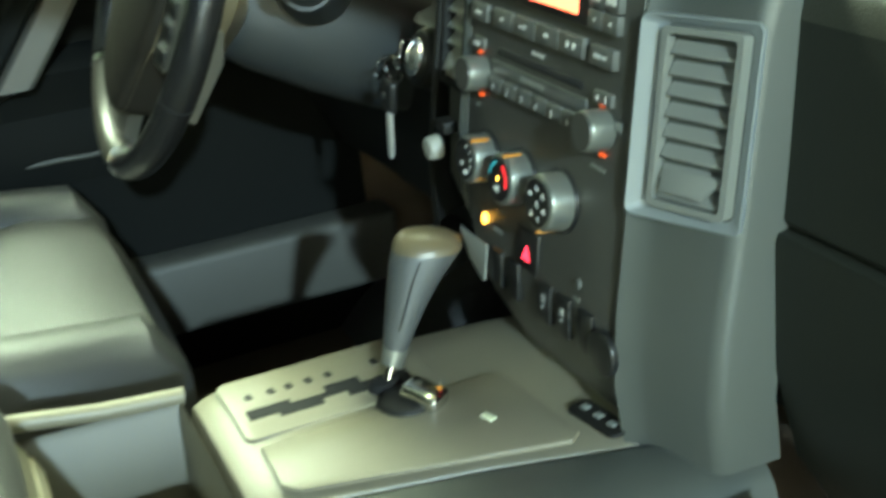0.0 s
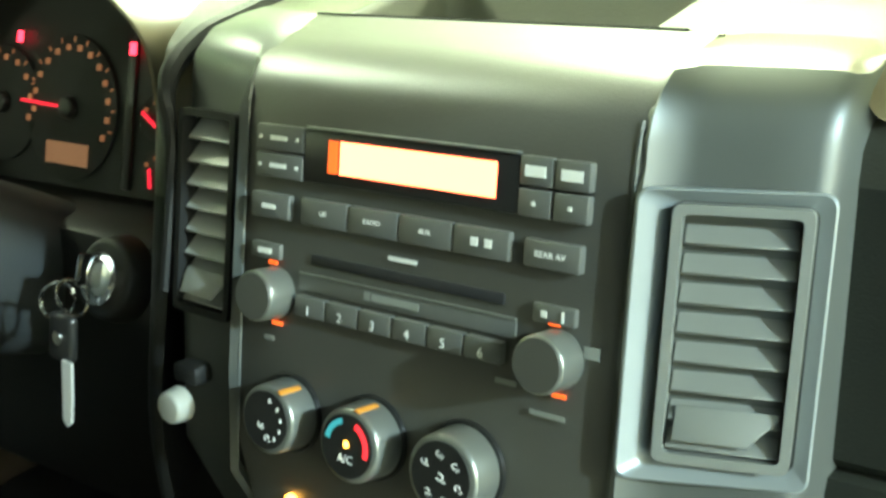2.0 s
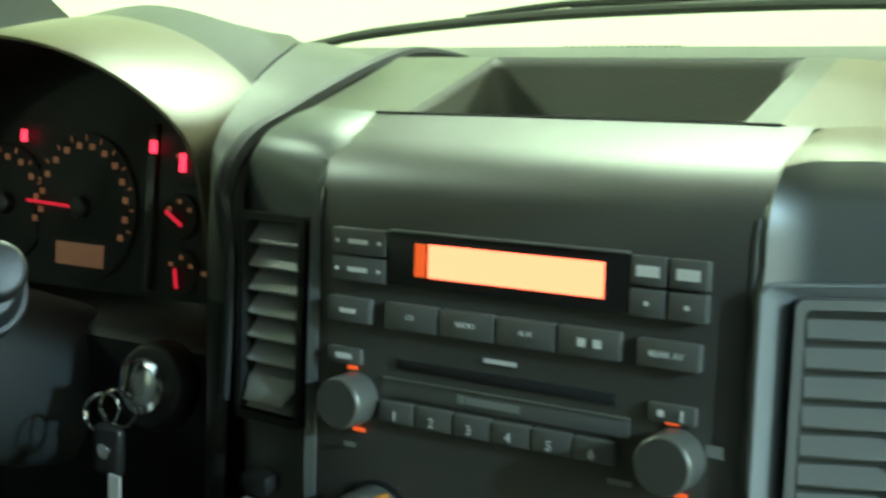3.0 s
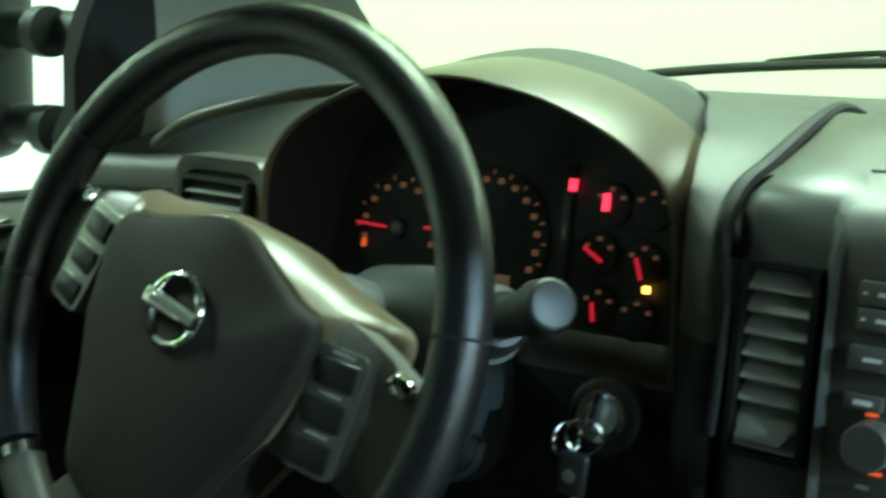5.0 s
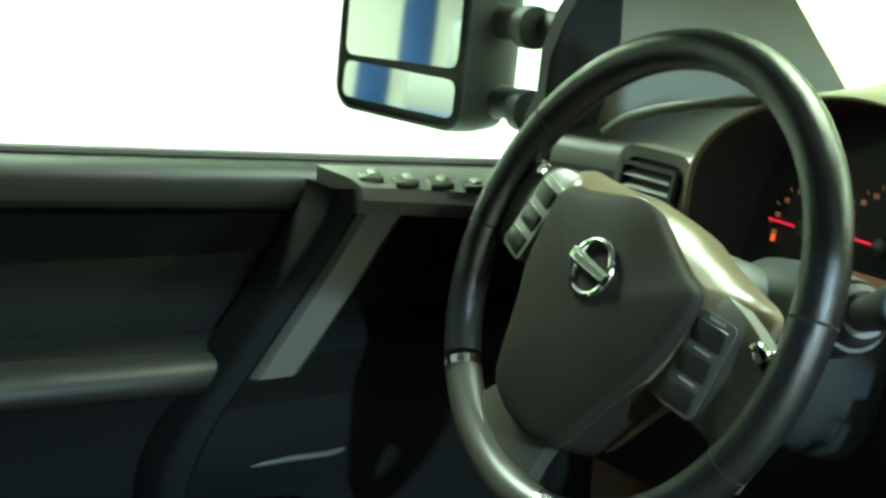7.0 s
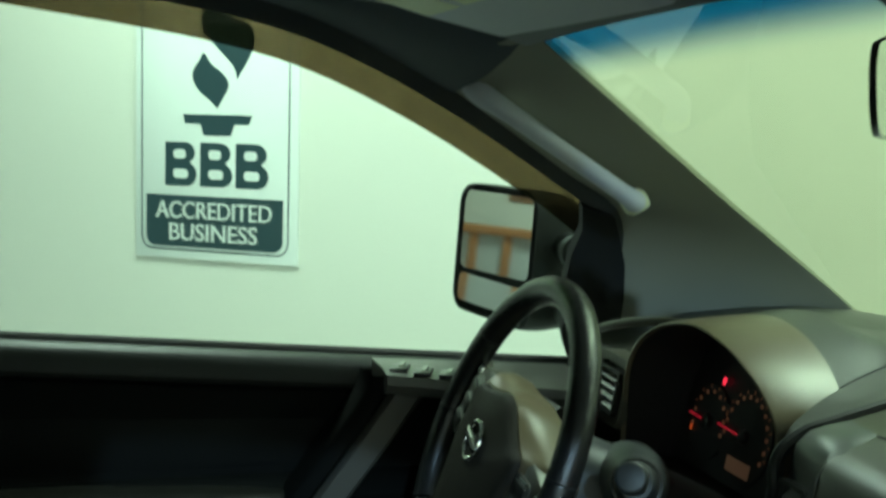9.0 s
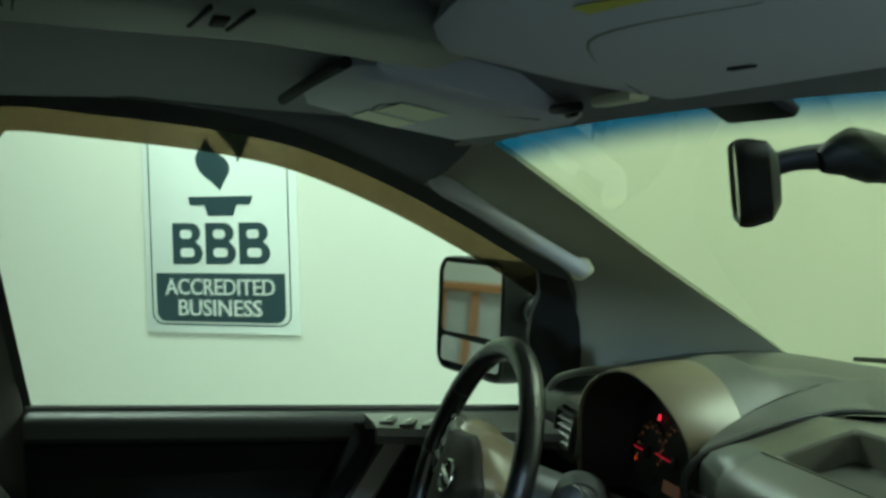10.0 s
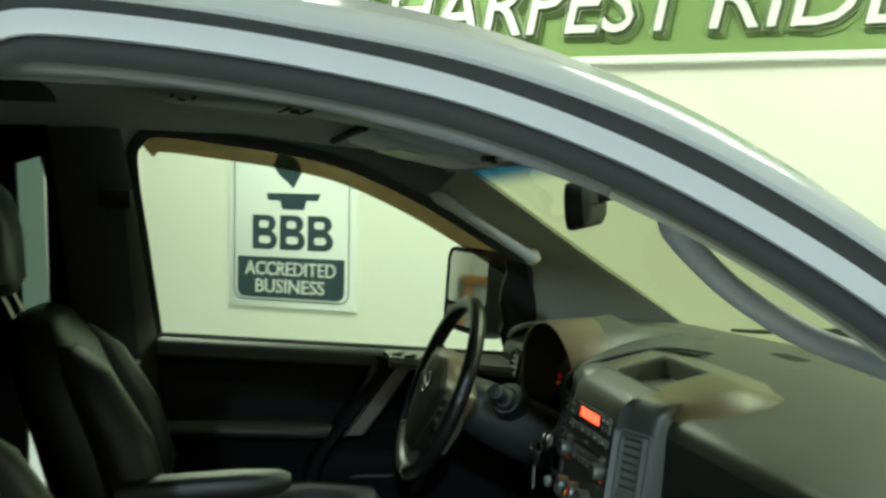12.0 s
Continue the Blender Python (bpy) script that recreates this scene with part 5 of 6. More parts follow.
# emblem: a plain chrome ring with a bar
emb = wpart("emblem", tube([ring_pt(.0205, a, .0285) for a in range(0, 360, 9)], .0027, 8, closed=True), CHROME, "chrome ring emblem with a plain bar")
wpart("emblem_bar", box(.051, .0115, .006, pose(0, 0, .0290), .0015), CHROME, owner=emb)
wpart("emblem_band", box(.039, .0042, .0006, pose(0, 0, .0323)), KNOB, owner=emb)

# ---- centre console ----
console = thing("centre_console", "tan grey centre console with gear gate and open tray", "console", at=(.03, .05, .7))
CNI = Matrix.Translation((-.03, -.05, -.7))


def npart(name, bm, mat, label="", owner=None):
    return put(owner or console, CNI, name, bm, mat, label)


# top plate: rows from front to rear, slightly crowned
rows = []
for y, z, xl, xr in ((.262, .930, -.100, .150), (.20, .936, -.102, .134), (.10, .940, -.104, .110), (.0, .940, -.106, .088), (-.040, .938, -.107, .080), (-.054, .932, -.107, .078), (-.058, .915, -.106, .076), (-.060, .80, -.104, .074)):
    rows.append([(xl - .004, y, z - .20), (xl, y, z - .012), (xl + .004, y, z - .003), (xl + .012, y, z), (-.06, y, z + .001), (-.02, y, z + .002), (.03, y, z + .002), (xr - .018, y, z), (xr - .006, y, z - .004), (xr, y, z - .014), (xr + .01, y, z - .20)])
npart("console_top", grid(rows), CONSOLE)
npart("console_lid", plate([(.006, -.030), (.060, -.032), (.072, -.022), (.116, .158), (.108, .168), (.012, .160), (.002, .150)], .0034, pose(0, 0, .9410), .0015), CONSOLE, "smooth tan console panel")
flank = []
for y, x, z in ((.265, .151, .932), (.20, .1345, .934), (.10, .1105, .937), (.0, .0885, .937), (-.06, .078, .934), (-.12, .076, .93), (-.20, .076, .93)):
    flank.append([(x - .003, y, z - .03), (x, y, z), (x + .003, y, z + .001), (x + (.196 - x) * .6, y, z - .003), (.188, y, z - .008), (.196, y, z - .018), (.205, y, z - .05), (.212, y, z - .20)])
npart("console_trim", grid(flank), SILVER, "pale grey side trim")
npart("side_skirt", grid([[(.200, -.10, .92), (.206, .10, .925), (.225, .24, .93)], [(.215, -.10, .80), (.22, .10, .80), (.235, .24, .80)], [(.22, -.10, .60), (.225, .10, .60), (.24, .24, .60)]]), SILVER)
gate = npart("gear_gate", plate(round_rect(-.098, -.036, -.006, .118, .008), .003, pose(0, 0, .9405), .001), CONSOLE, "gear gate plate")
slot = [(-.046, -.026), (-.032, -.026), (-.032, -.004), (-.026, -.004), (-.026, .030), (-.034, .030), (-.034, .050), (-.026, .050), (-.026, .086), (-.014, .086), (-.014, .100), (-.040, .100), (-.040, .064), (-.050, .064), (-.050, .036), (-.040, .036), (-.040, .008), (-.046, .008)]
npart("gate_slot", plate(slot, .0008, pose(0, 0, .9436)), VOID, owner=gate)
for k, y in enumerate((-.018, .000, .014, .030, .046, .084)):
    npart("mark", box(.0075, .0052, .0006, pose(-.066, y, .9438, 0, 0, 8)), DARK, owner=gate)
btn = npart("lock_base", drum(.024, .020, .008, Matrix.Translation((.006, .082, .941)), 28, .003), DARK)
npart("lock_button", box(.022, .032, .014, pose(.016, .092, .951, -12, 0, -55), .004, 3), CHROME, "bright metal button", owner=btn)
plate_f = npart("console_switch", plate(round_rect(-.026, -.010, .026, .010, .006), .003, pose(.098, .190, .9395, 0, 0, 8), .001), DARK, "small black switch")
for x, y in ((.082, .188), (.097, .190), (.112, .192)):
    npart("mark", box(.007, .006, .0015, pose(x, y, .9432, 0, 0, 10), .0005), GREYMARK, owner=plate_f)
npart("small_marker", box(.012, .006, .0015, pose(.060, .122, .9455, 0, 0, 20), .0005), PALELABEL)
# open tray behind the plate and the armrest lid
tray = [(-.104, -.062), (.074, -.062), (.074, -.185), (-.112, -.185)]
bm = grid([[(x, y, .937) for x, y in tray], [(x * .95, y + (.006 if y < -.1 else -.004), .930) for x, y in tray], [(x * .90, y + (.014 if y < -.1 else -.010), .83) for x, y in tray]], close_v=True)
bm.faces.new([v for v in bm.verts][-4:])
# tray walls carry their shade in the colour
npart("tray", bm, TRAYSHADE, "open tray")
npart("tray_rim", tube([(-.108, -.058, .938), (-.112, -.12, .942), (-.118, -.19, .950), (-.12, -.26, .955)], .007, 10, 12), CONSOLE)
npart("console_box", box(.30, .50, .26, pose(.02, -.42, .80), .02), CONSOLE)
npart("armrest_lid", box(.27, .48, .07, pose(.02, -.425, .955), .028, 4), SEAT, "padded grey armrest lid")

shifter = thing("gear_shifter", "grey leather gear lever with satin cap and chrome shaft", "gear lever", at=(-.023, .077, .945))
SHI = Matrix.Translation((.023, -.077, -.945))
s0, s1 = Vector((-.023, .077, .940)), Vector((-.043, .124, 1.046))
d = (s1 - s0)
put(shifter, SHI, "shaft", tube([s0, s0 + d * .25], .0042, 12), CHROME, "chrome shaft")
put(shifter, SHI, "boot", drum(.016, .010, .010, Matrix.Translation(s0), 20, .002), VOID)
put(shifter, SHI, "collar", tube([s0 + d * .17, s0 + d * .33], [.0085, .0105], 18), KNOB, "satin collar")
lean, across = Vector((.25, .968, 0)), Vector((-.968, .25, 0))


def grip_row(k, w, f, off, up=0.0, n=24):
    """One ring of the hooked grip: wider and further forward towards its head."""
    c = s0 + d * k + lean * off
    out = []
    for q in range(n):
        a = 2 * math.pi * q / n
        u = w * math.copysign(abs(math.cos(a)) ** .85, math.cos(a))
        out.append(c + lean * u + across * f * math.sin(a) + Vector((0, 0, -up * u)))
    return out


GRIP = ((.28, .0085, .0095, .0), (.31, .0102, .0105, .0), (.45, .0128, .0135, .0), (.60, .0160, .0165, .0010), (.74, .0200, .0185, .0025), (.84, .0235, .0195, .0045), (.91, .0255, .0198, .0065), (.945, .0258, .0195, .0072))
put(shifter, SHI, "grip", grid([grip_row(*g, .12) for g in GRIP], close_v=True, cap=True), GRIPMAT, "blue grey leather grip")
for sd in (-1, 1):
    put(shifter, SHI, "grip_seam", tube([s0 + d * k + lean * (off - w * .25) + across * sd * f * .99 for k, w, f, off in GRIP[2:7]], .0009, 6, 14), DARK)
CAPROWS = ((.930, .0262, .0200, .0072), (.960, .0264, .0198, .0072), (1.0, .0245, .0180, .0060), (1.035, .0195, .0140, .0035), (1.055, .0125, .0085, .0010), (1.062, .004, .003, -.001))
put(shifter, SHI, "cap", grid([grip_row(*g, .12) for g in CAPROWS], close_v=True, cap=True), HOODMAT, "satin bronze cap")

# ---- seats ----
def cushion(rows_spec, n=20):
    """A padded form: rows of (centre, half width, half height, squareness)."""
    rows = []
    for c, ax, ay, w, h, e in rows_spec:
        rows.append([Vector(c) + Vector(ax) * w * math.copysign(abs(math.cos(a)) ** e, math.cos(a)) + Vector(ay) * h * math.copysign(abs(math.sin(a)) ** e, math.sin(a)) for a in [2 * math.pi * k / n for k in range(n)]])
    return grid(rows, close_v=True, cap=True)


X, Y, Z = (1, 0, 0), (0, 1, 0), (0, 0, 1)


def seat(x0, label, back=.07, drop=.02, low=0.0):
    st = thing("front_seat", label, "seat", "front seats", at=(x0, -.35, .62))
    inv = Matrix.Translation((-x0, .35, -.62))

    def p(name, bm, mat, lab="", owner=None):
        if name in ("seat_cushion", "side_bolster"):
            bmesh.ops.translate(bm, vec=(0, 0, -low), verts=bm.verts)
        return put(owner or st, inv, name, bm, mat, lab)
    p("seat_base", box(.40, .42, .20, pose(x0, -.34, .70), .02), DARK)
    cu = p("seat_cushion", cushion([((x0, -.025, .865), X, Z, .19, .05, .5), ((x0, -.045, .865), X, Z, .225, .085, .5), ((x0, -.12, .870), X, Z, .235, .092, .45), ((x0, -.30, .855), X, Z, .235, .09, .45), ((x0, -.50, .84), X, Z, .225, .085, .5), ((x0, -.56, .84), X, Z, .20, .06, .5)], 28), SEATDARK)
    for sx in (-1, 1):
        p("side_bolster", cushion([((x0 + sx * .195, -.030, .885), X, Z, .03, .04, .7), ((x0 + sx * .2, -.060, .892), X, Z, .048, .080, .7), ((x0 + sx * .205, -.2, .90), X, Z, .052, .088, .7), ((x0 + sx * .205, -.42, .89), X, Z, .05, .08, .7), ((x0 + sx * .2, -.52, .88), X, Z, .035, .06, .7)], 18), SEAT, owner=cu)

    def shift(spec):
        return [((c[0], c[1] - back, c[2] - drop), ax, ay, w, h, e) for c, ax, ay, w, h, e in spec]

    bk = p("backrest", cushion(shift([((x0, -.505, .93), X, (0, 1, .15), .20, .07, .6), ((x0, -.53, 1.0), X, (0, 1, .15), .225, .085, .55), ((x0, -.575, 1.15), X, (0, 1, .2), .225, .080, .55), ((x0, -.63, 1.29), X, (0, 1, .3), .205, .070, .6), ((x0, -.665, 1.355), X, (0, 1, .4), .165, .055, .65), ((x0, -.68, 1.38), X, (0, 1, .4), .10, .03, .7)]), 28), SEATDARK)
    for sx in (-1, 1):
        p("back_bolster", cushion(shift([((x0 + sx * .19, -.455, .98), X, Y, .035, .03, .8), ((x0 + sx * .20, -.465, 1.05), X, Y, .05, .055, .8), ((x0 + sx * .195, -.505, 1.18), X, Y, .05, .058, .8), ((x0 + sx * .175, -.565, 1.29), X, Y, .042, .048, .8), ((x0 + sx * .15, -.605, 1.335), X, Y, .025, .03, .8)]), 16), SEATDARK, owner=bk)
    hr = p("headrest", cushion(shift([((x0, -.74, 1.415), X, Y, .09, .035, .6), ((x0, -.745, 1.44), X, Y, .125, .052, .55), ((x0, -.755, 1.53), X, Y, .135, .055, .55), ((x0, -.765, 1.60), X, Y, .12, .045, .6), ((x0, -.77, 1.625), X, Y, .08, .025, .7)]), 24), SEATDARK)
    for sx in (-1, 1):
        p("post", tube([(x0 + sx * .06, -.685 - back, 1.34 - drop), (x0 + sx * .06, -.735 - back, 1.44 - drop)], .006, 10), CHROME, owner=hr)
    p("seam", tube([(x0 - .12, -.46 - back, 1.02 - drop), (x0 - .11, -.50 - back, 1.16 - drop), (x0 - .10, -.565 - back, 1.30 - drop)], .0025, 6, 12), VOID, owner=bk)
    p("seam", tube([(x0 + .12, -.46 - back, 1.02 - drop), (x0 + .11, -.50 - back, 1.16 - drop), (x0 + .10, -.565 - back, 1.30 - drop)], .0025, 6, 12), VOID, owner=bk)
    return st


driver_seat = seat(-.445, "charcoal leather driver seat with grey bolsters and armrest", low=.025)
ARI = Matrix.Translation((.445, .35, -.62))
put(driver_seat, ARI, "armrest", cushion([((-.205, -.58, 1.06), X, Z, .028, .024, .8), ((-.205, -.50, 1.065), X, Z, .034, .030, .8), ((-.205, -.36, 1.072), X, Z, .034, .028, .8), ((-.205, -.295, 1.076), X, Z, .030, .022, .8), ((-.205, -.275, 1.078), X, Z, .016, .012, .8)], 18), SEATDARK, "folding armrest")
seat(.455, "charcoal leather passenger seat with grey bolsters", .16, .04)

# ---- driver door ----
door = thing("driver_door", "closed driver door with charcoal trim and power window switches", "door", at=(-.85, -.1, .6))
DOI = Matrix.Translation((.85, .1, -.6))


def opart(name, bm, mat, label="", owner=None):
    return put(owner or door, DOI, name, bm, mat, label)


def sill_z(y):
    return 1.2155 - .068 * y


ys = [-.525 + .035 * k for k in range(26)]
rows = []
for y in ys:
    z = sill_z(y)
    rows.append([(-.905, y, z - .004), (-.880, y, z + .004), (-.862, y, z + .004), (-.842, y, z - .001), (-.832, y, z - .012), (-.830, y, z - .030)])
opart("sill_cap", grid(rows), SILLCAP, "dark window sill cap")
opart("sill_seal", tube([(-.884, y, sill_z(y) + .006) for y in ys], .006, 8), RUBBER)
rows = []
for y in ys:
    z = sill_z(y)
    rows.append([(-.830, y, z - .030), (-.829, y, z - .036), (-.836, y, z - .042), (-.842, y, 1.10), (-.838, y, 1.068), (-.80, y, 1.055), (-.792, y, 1.045), (-.80, y, 1.02), (-.812, y, .99), (-.815, y, .93), (-.812, y, .80), (-.80, y, .60)])
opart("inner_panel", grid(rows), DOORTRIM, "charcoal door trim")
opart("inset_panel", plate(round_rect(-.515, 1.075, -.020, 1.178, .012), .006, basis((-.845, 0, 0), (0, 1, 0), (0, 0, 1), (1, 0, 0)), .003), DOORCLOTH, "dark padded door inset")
opart("armrest", cushion([((-.805, -.53, 1.055), X, Z, .03, .014, .8), ((-.80, -.40, 1.052), X, Z, .036, .018, .8), ((-.80, -.20, 1.042), X, Z, .036, .018, .8), ((-.802, -.105, 1.038), X, Z, .034, .016, .8), ((-.81, -.085, 1.036), X, Z, .02, .010, .8)], 18), ARM, "olive grey padded armrest")
swp = opart("switch_panel", grid([[(-.835, y, 1.2225 - .06 * y), (-.76 + .06 * t, y, 1.2215 - .06 * y), (-.740 + .075 * t, y, 1.2175 - .06 * y), (-.735 + .075 * t, y, 1.206 - .06 * y), (-.745 + .075 * t, y, 1.192 - .06 * y), (-.83, y, 1.18 - .06 * y)] for t, y in [(k / 12, -.012 + .28 * k / 12) for k in range(13)]], close_v=True, cap=True), SILLMAT, "grey window switch panel")
for k, (x, y) in enumerate(((-.768, .012), (-.745, .038), (-.735, .070), (-.722, .100), (-.712, .150))):
    sw = opart("window_switch", box(.036, .022, .006, pose(x, y, 1.2225 - .06 * y, 3, 0, -22), .001), BLACK, owner=swp)
    opart("switch_key", box(.022, .008, .004, pose(x - .002, y + .003, 1.2262 - .06 * y, 12, 0, -22), .001), KNOB, owner=swp)
pull = [(.004, 1.214), (-.003, 1.19), (-.045, 1.13), (-.082, 1.08), (-.112, 1.04), (-.142, 1.0), (-.165, .95), (-.17, .90)]
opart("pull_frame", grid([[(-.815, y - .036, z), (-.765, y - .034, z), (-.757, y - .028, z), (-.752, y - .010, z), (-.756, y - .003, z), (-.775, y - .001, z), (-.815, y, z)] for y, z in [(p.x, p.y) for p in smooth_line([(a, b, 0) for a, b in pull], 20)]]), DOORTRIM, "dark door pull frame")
opart("pull_handle", grid([[(-.770, y, z), (-.757, y + .001, z), (-.751, y + .006, z), (-.750, y + .040, z), (-.755, y + .047, z), (-.775, y + .050, z)] for y, z in [(p.x, p.y) for p in smooth_line([(a, b, 0) for a, b in pull[1:5]], 12)]], cap=False), PULLMAT, "smooth grey door pull")
opart("pocket_lip", tube([(-.806, -.118, .932), (-.800, -.05, .934), (-.800, .0, .933), (-.812, .03, .940)], .0032, 8, 14), DOORLOW)
opart("pocket_front", grid([[(-.812, y, .99), (-.800, y, .965), (-.800, y, .935), (-.806, y, .90)] for y in (-.16, -.10, -.02, .04)]), DOORTRIM)
opart("kick_panel", box(.06, .46, .105, pose(-.785, .145, .727), .012, 3), DOORLOW, "pale grey lower door pocket")
# glass and smoked visor
def window_grid(out, top_in=0.0):
    top = smooth_line([side(y, z + .015, -1, out) for y, z in TOPLINE[1:9]], 24)
    rows = []
    for s in (0, .25, .5, .75, 1):
        row = []
        for k, p in enumerate(top):
            yb = -.535 + (.345 + .535) * k / 24
            q = side(yb, sill_z(yb), -1, out)
            row.append(q.lerp(p, s))
        rows.append(row)
    return grid(rows)


glass = opart("window_glass", window_grid(.012), GLASS, "clear side window")
glass.visible_shadow = False
def edge_band(d0, d1, o0, o1, line, n=40):
    pts = smooth_line([(0, y, z) for y, z in line], n)
    rows = []
    for i, p in enumerate(pts):
        t = pts[min(i + 1, n)] - pts[max(i - 1, 0)]
        q = Vector((0, -t.z, t.y)).normalized()
        rows.append([side((p + q * dd).y, (p + q * dd).z, -1, oo) for dd, oo in ((d0, o0), ((d0 + d1) / 2, (o0 + o1) / 2 - .002), (d1, o1))])
    return grid(rows, thick=.004)


VTOP = TOPLINE[1:9]
opart("window_seal", edge_band(-.006, .018, .004, .004, [(-.52, 1.25), (-.545, 1.45), (-.568, 1.64)] + TOPLINE[1:9] + [(.335, 1.36), (.338, 1.20)], 70), RUBBER, "black window seal")
opart("outer_frame", edge_band(.0, .06, .020, .010, [(-.52, 1.25), (-.545, 1.45), (-.568, 1.64)] + TOPLINE[1:9], 60), PAINT)
vis = opart("vent_visor", edge_band(-.036, .006, .034, .020, VTOP, 44), SMOKE, "smoked brown window visor")
vis.visible_shadow = False
SAIL_EDGE = ((.268, 1.445), (.276, 1.41), (.268, 1.375), (.268, 1.335), (.284, 1.285), (.280, 1.258), (.290, 1.232), (.312, 1.19))
opart("mirror_sail", grid([[side(y, z, -1, .012) for y, z in SAIL_EDGE], [side(y, z, -1, .006) for y, z in ((.318, 1.428), (.332, 1.40), (.350, 1.36), (.362, 1.31), (.366, 1.28), (.368, 1.25), (.370, 1.22), (.372, 1.18))]], thick=.02), SHROUD, "black mirror mount")
opart("outer_skin", grid([[(-.915, y, sill_z(y) + .0) for y in ys], [(-.955, y, 1.12) for y in ys], [(-.985, y, .95) for y in ys], [(-.97, y, .60) for y in ys]], thick=.004), PAINT, "white painted door skin")

# ---- door mirror ----
mir = thing("door_mirror", "black towing mirror with a large and a small glass", "mirror", at=(-1.0, .3, 1.3))
MIM = basis((-1.148, .258, 1.345), MIR_X, MIR_Y, Vector(MIR_X).cross(Vector(MIR_Y)))
MI = Matrix.Translation((1.0, -.3, -1.3))


def mpart(name, bm, mat, label=""):
    return put(mir, MI, name, bm, mat, label)


rows = []
outl = round_rect(-.112, -.122, .118, .098, .035, 5)
outl = [(x, y - .10 * max(0, x) * (1 if y < 0 else .3)) for x, y in outl]
for k, z, right in ((.02, -.112, .02), (.55, -.110, .020), (.82, -.095, .020), (.96, -.065, .016), (1.0, -.030, .008), (1.0, -.005, 0), (.985, .004, 0), (.955, .004, 0), (.945, -.004, 0)):
    rows.append([tuple(MIM @ Vector((x * k + right * (.6 + 4 * max(x, 0)), y * k - .01 * (1 - k), z))) for x, y in outl])
mpart("housing", grid(rows, close_v=True), DARK, "black mirror housing")
mpart("inner_plate", plate([(x * .945, y * .945) for x, y in outl], .001, MIM @ Matrix.Translation((0, 0, -.006))), VOID)
up_g = [(x, y - .10 * max(0, x) * .3) for x, y in round_rect(-.100, -.048, .098, .086, .014)]
mpart("main_glass", plate(up_g, .003, MIM @ Matrix.Translation((0, 0, -.003))), MIRROR, "flat mirror glass")
lo_g = [(x, y - .10 * max(0, x)) for x, y in round_rect(-.096, -.104, .098, -.056, .012)]
mpart("spot_glass", plate(lo_g, .003, MIM @ Matrix.Translation((0, 0, -.003)) @ pose(0, 0, 0, -1.2, 1, 0)), MIRROR, "small convex spot mirror")
for z in (1.352, 1.253):
    mpart("arm", tube([(-.88, .345, z - .015), (-.94, .35, z), (-1.02, .345, z + .002), (-1.08, .33, z)], [.024, .020, .020, .026], 14, 14), DARK)
    mpart("arm_boss", tube([(-.955, .33, z), (-.975, .33, z)], .026, 16), DARK)

# ---- roof fittings ----
def grab_handle(sgn, label):
    g = thing("grab_handle", label, "grab handle", "pillar grab handles", at=(sgn * .69, .19, 1.5))
    inv = Matrix.Translation((-sgn * .69, -.19, -1.5))
    if sgn > 0:
        pts = [(.705, .080, 1.605), (.672, .084, 1.584), (.652, .100, 1.560), (.650, .168, 1.498), (.652, .255, 1.446), (.664, .330, 1.418), (.695, .375, 1.404)]
        put(g, inv, "grip", tube(pts, [.018, .0175, .0165, .0150, .0155, .0165, .018], 14, 36), VISORCLOTH)
        for (cx0, cy0, cz0), tilt in ((pts[0], -40), (pts[-1], -25)):
            put(g, inv, "end_cap", box(.034, .046, .036, pose(cx0, cy0, cz0, tilt, 0, 0), .012, 3), VISORCLOTH)
        return g
    pts = [(sgn * .700, .080, 1.594), (sgn * .672, .086, 1.580), (sgn * .655, .120, 1.556), (sgn * .655, .19, 1.512), (sgn * .668, .268, 1.466), (sgn * .682, .296, 1.451), (sgn * .715, .312, 1.447)]
    put(g, inv, "grip", tube(pts, [.016, .0155, .0125, .0115, .0120, .0145, .016], 14, 36), VISORCLOTH)
    put(g, inv, "end_cap", box(.030, .034, .030, pose(sgn * .700, .306, 1.448, 30, 0, 0), .010, 3), PALELABEL if sgn < 0 else VISORCLOTH)
    return g


grab_handle(-1, "grey grab handle on the driver side pillar")
grab_handle(1, "grey grab handle on the passenger side pillar")


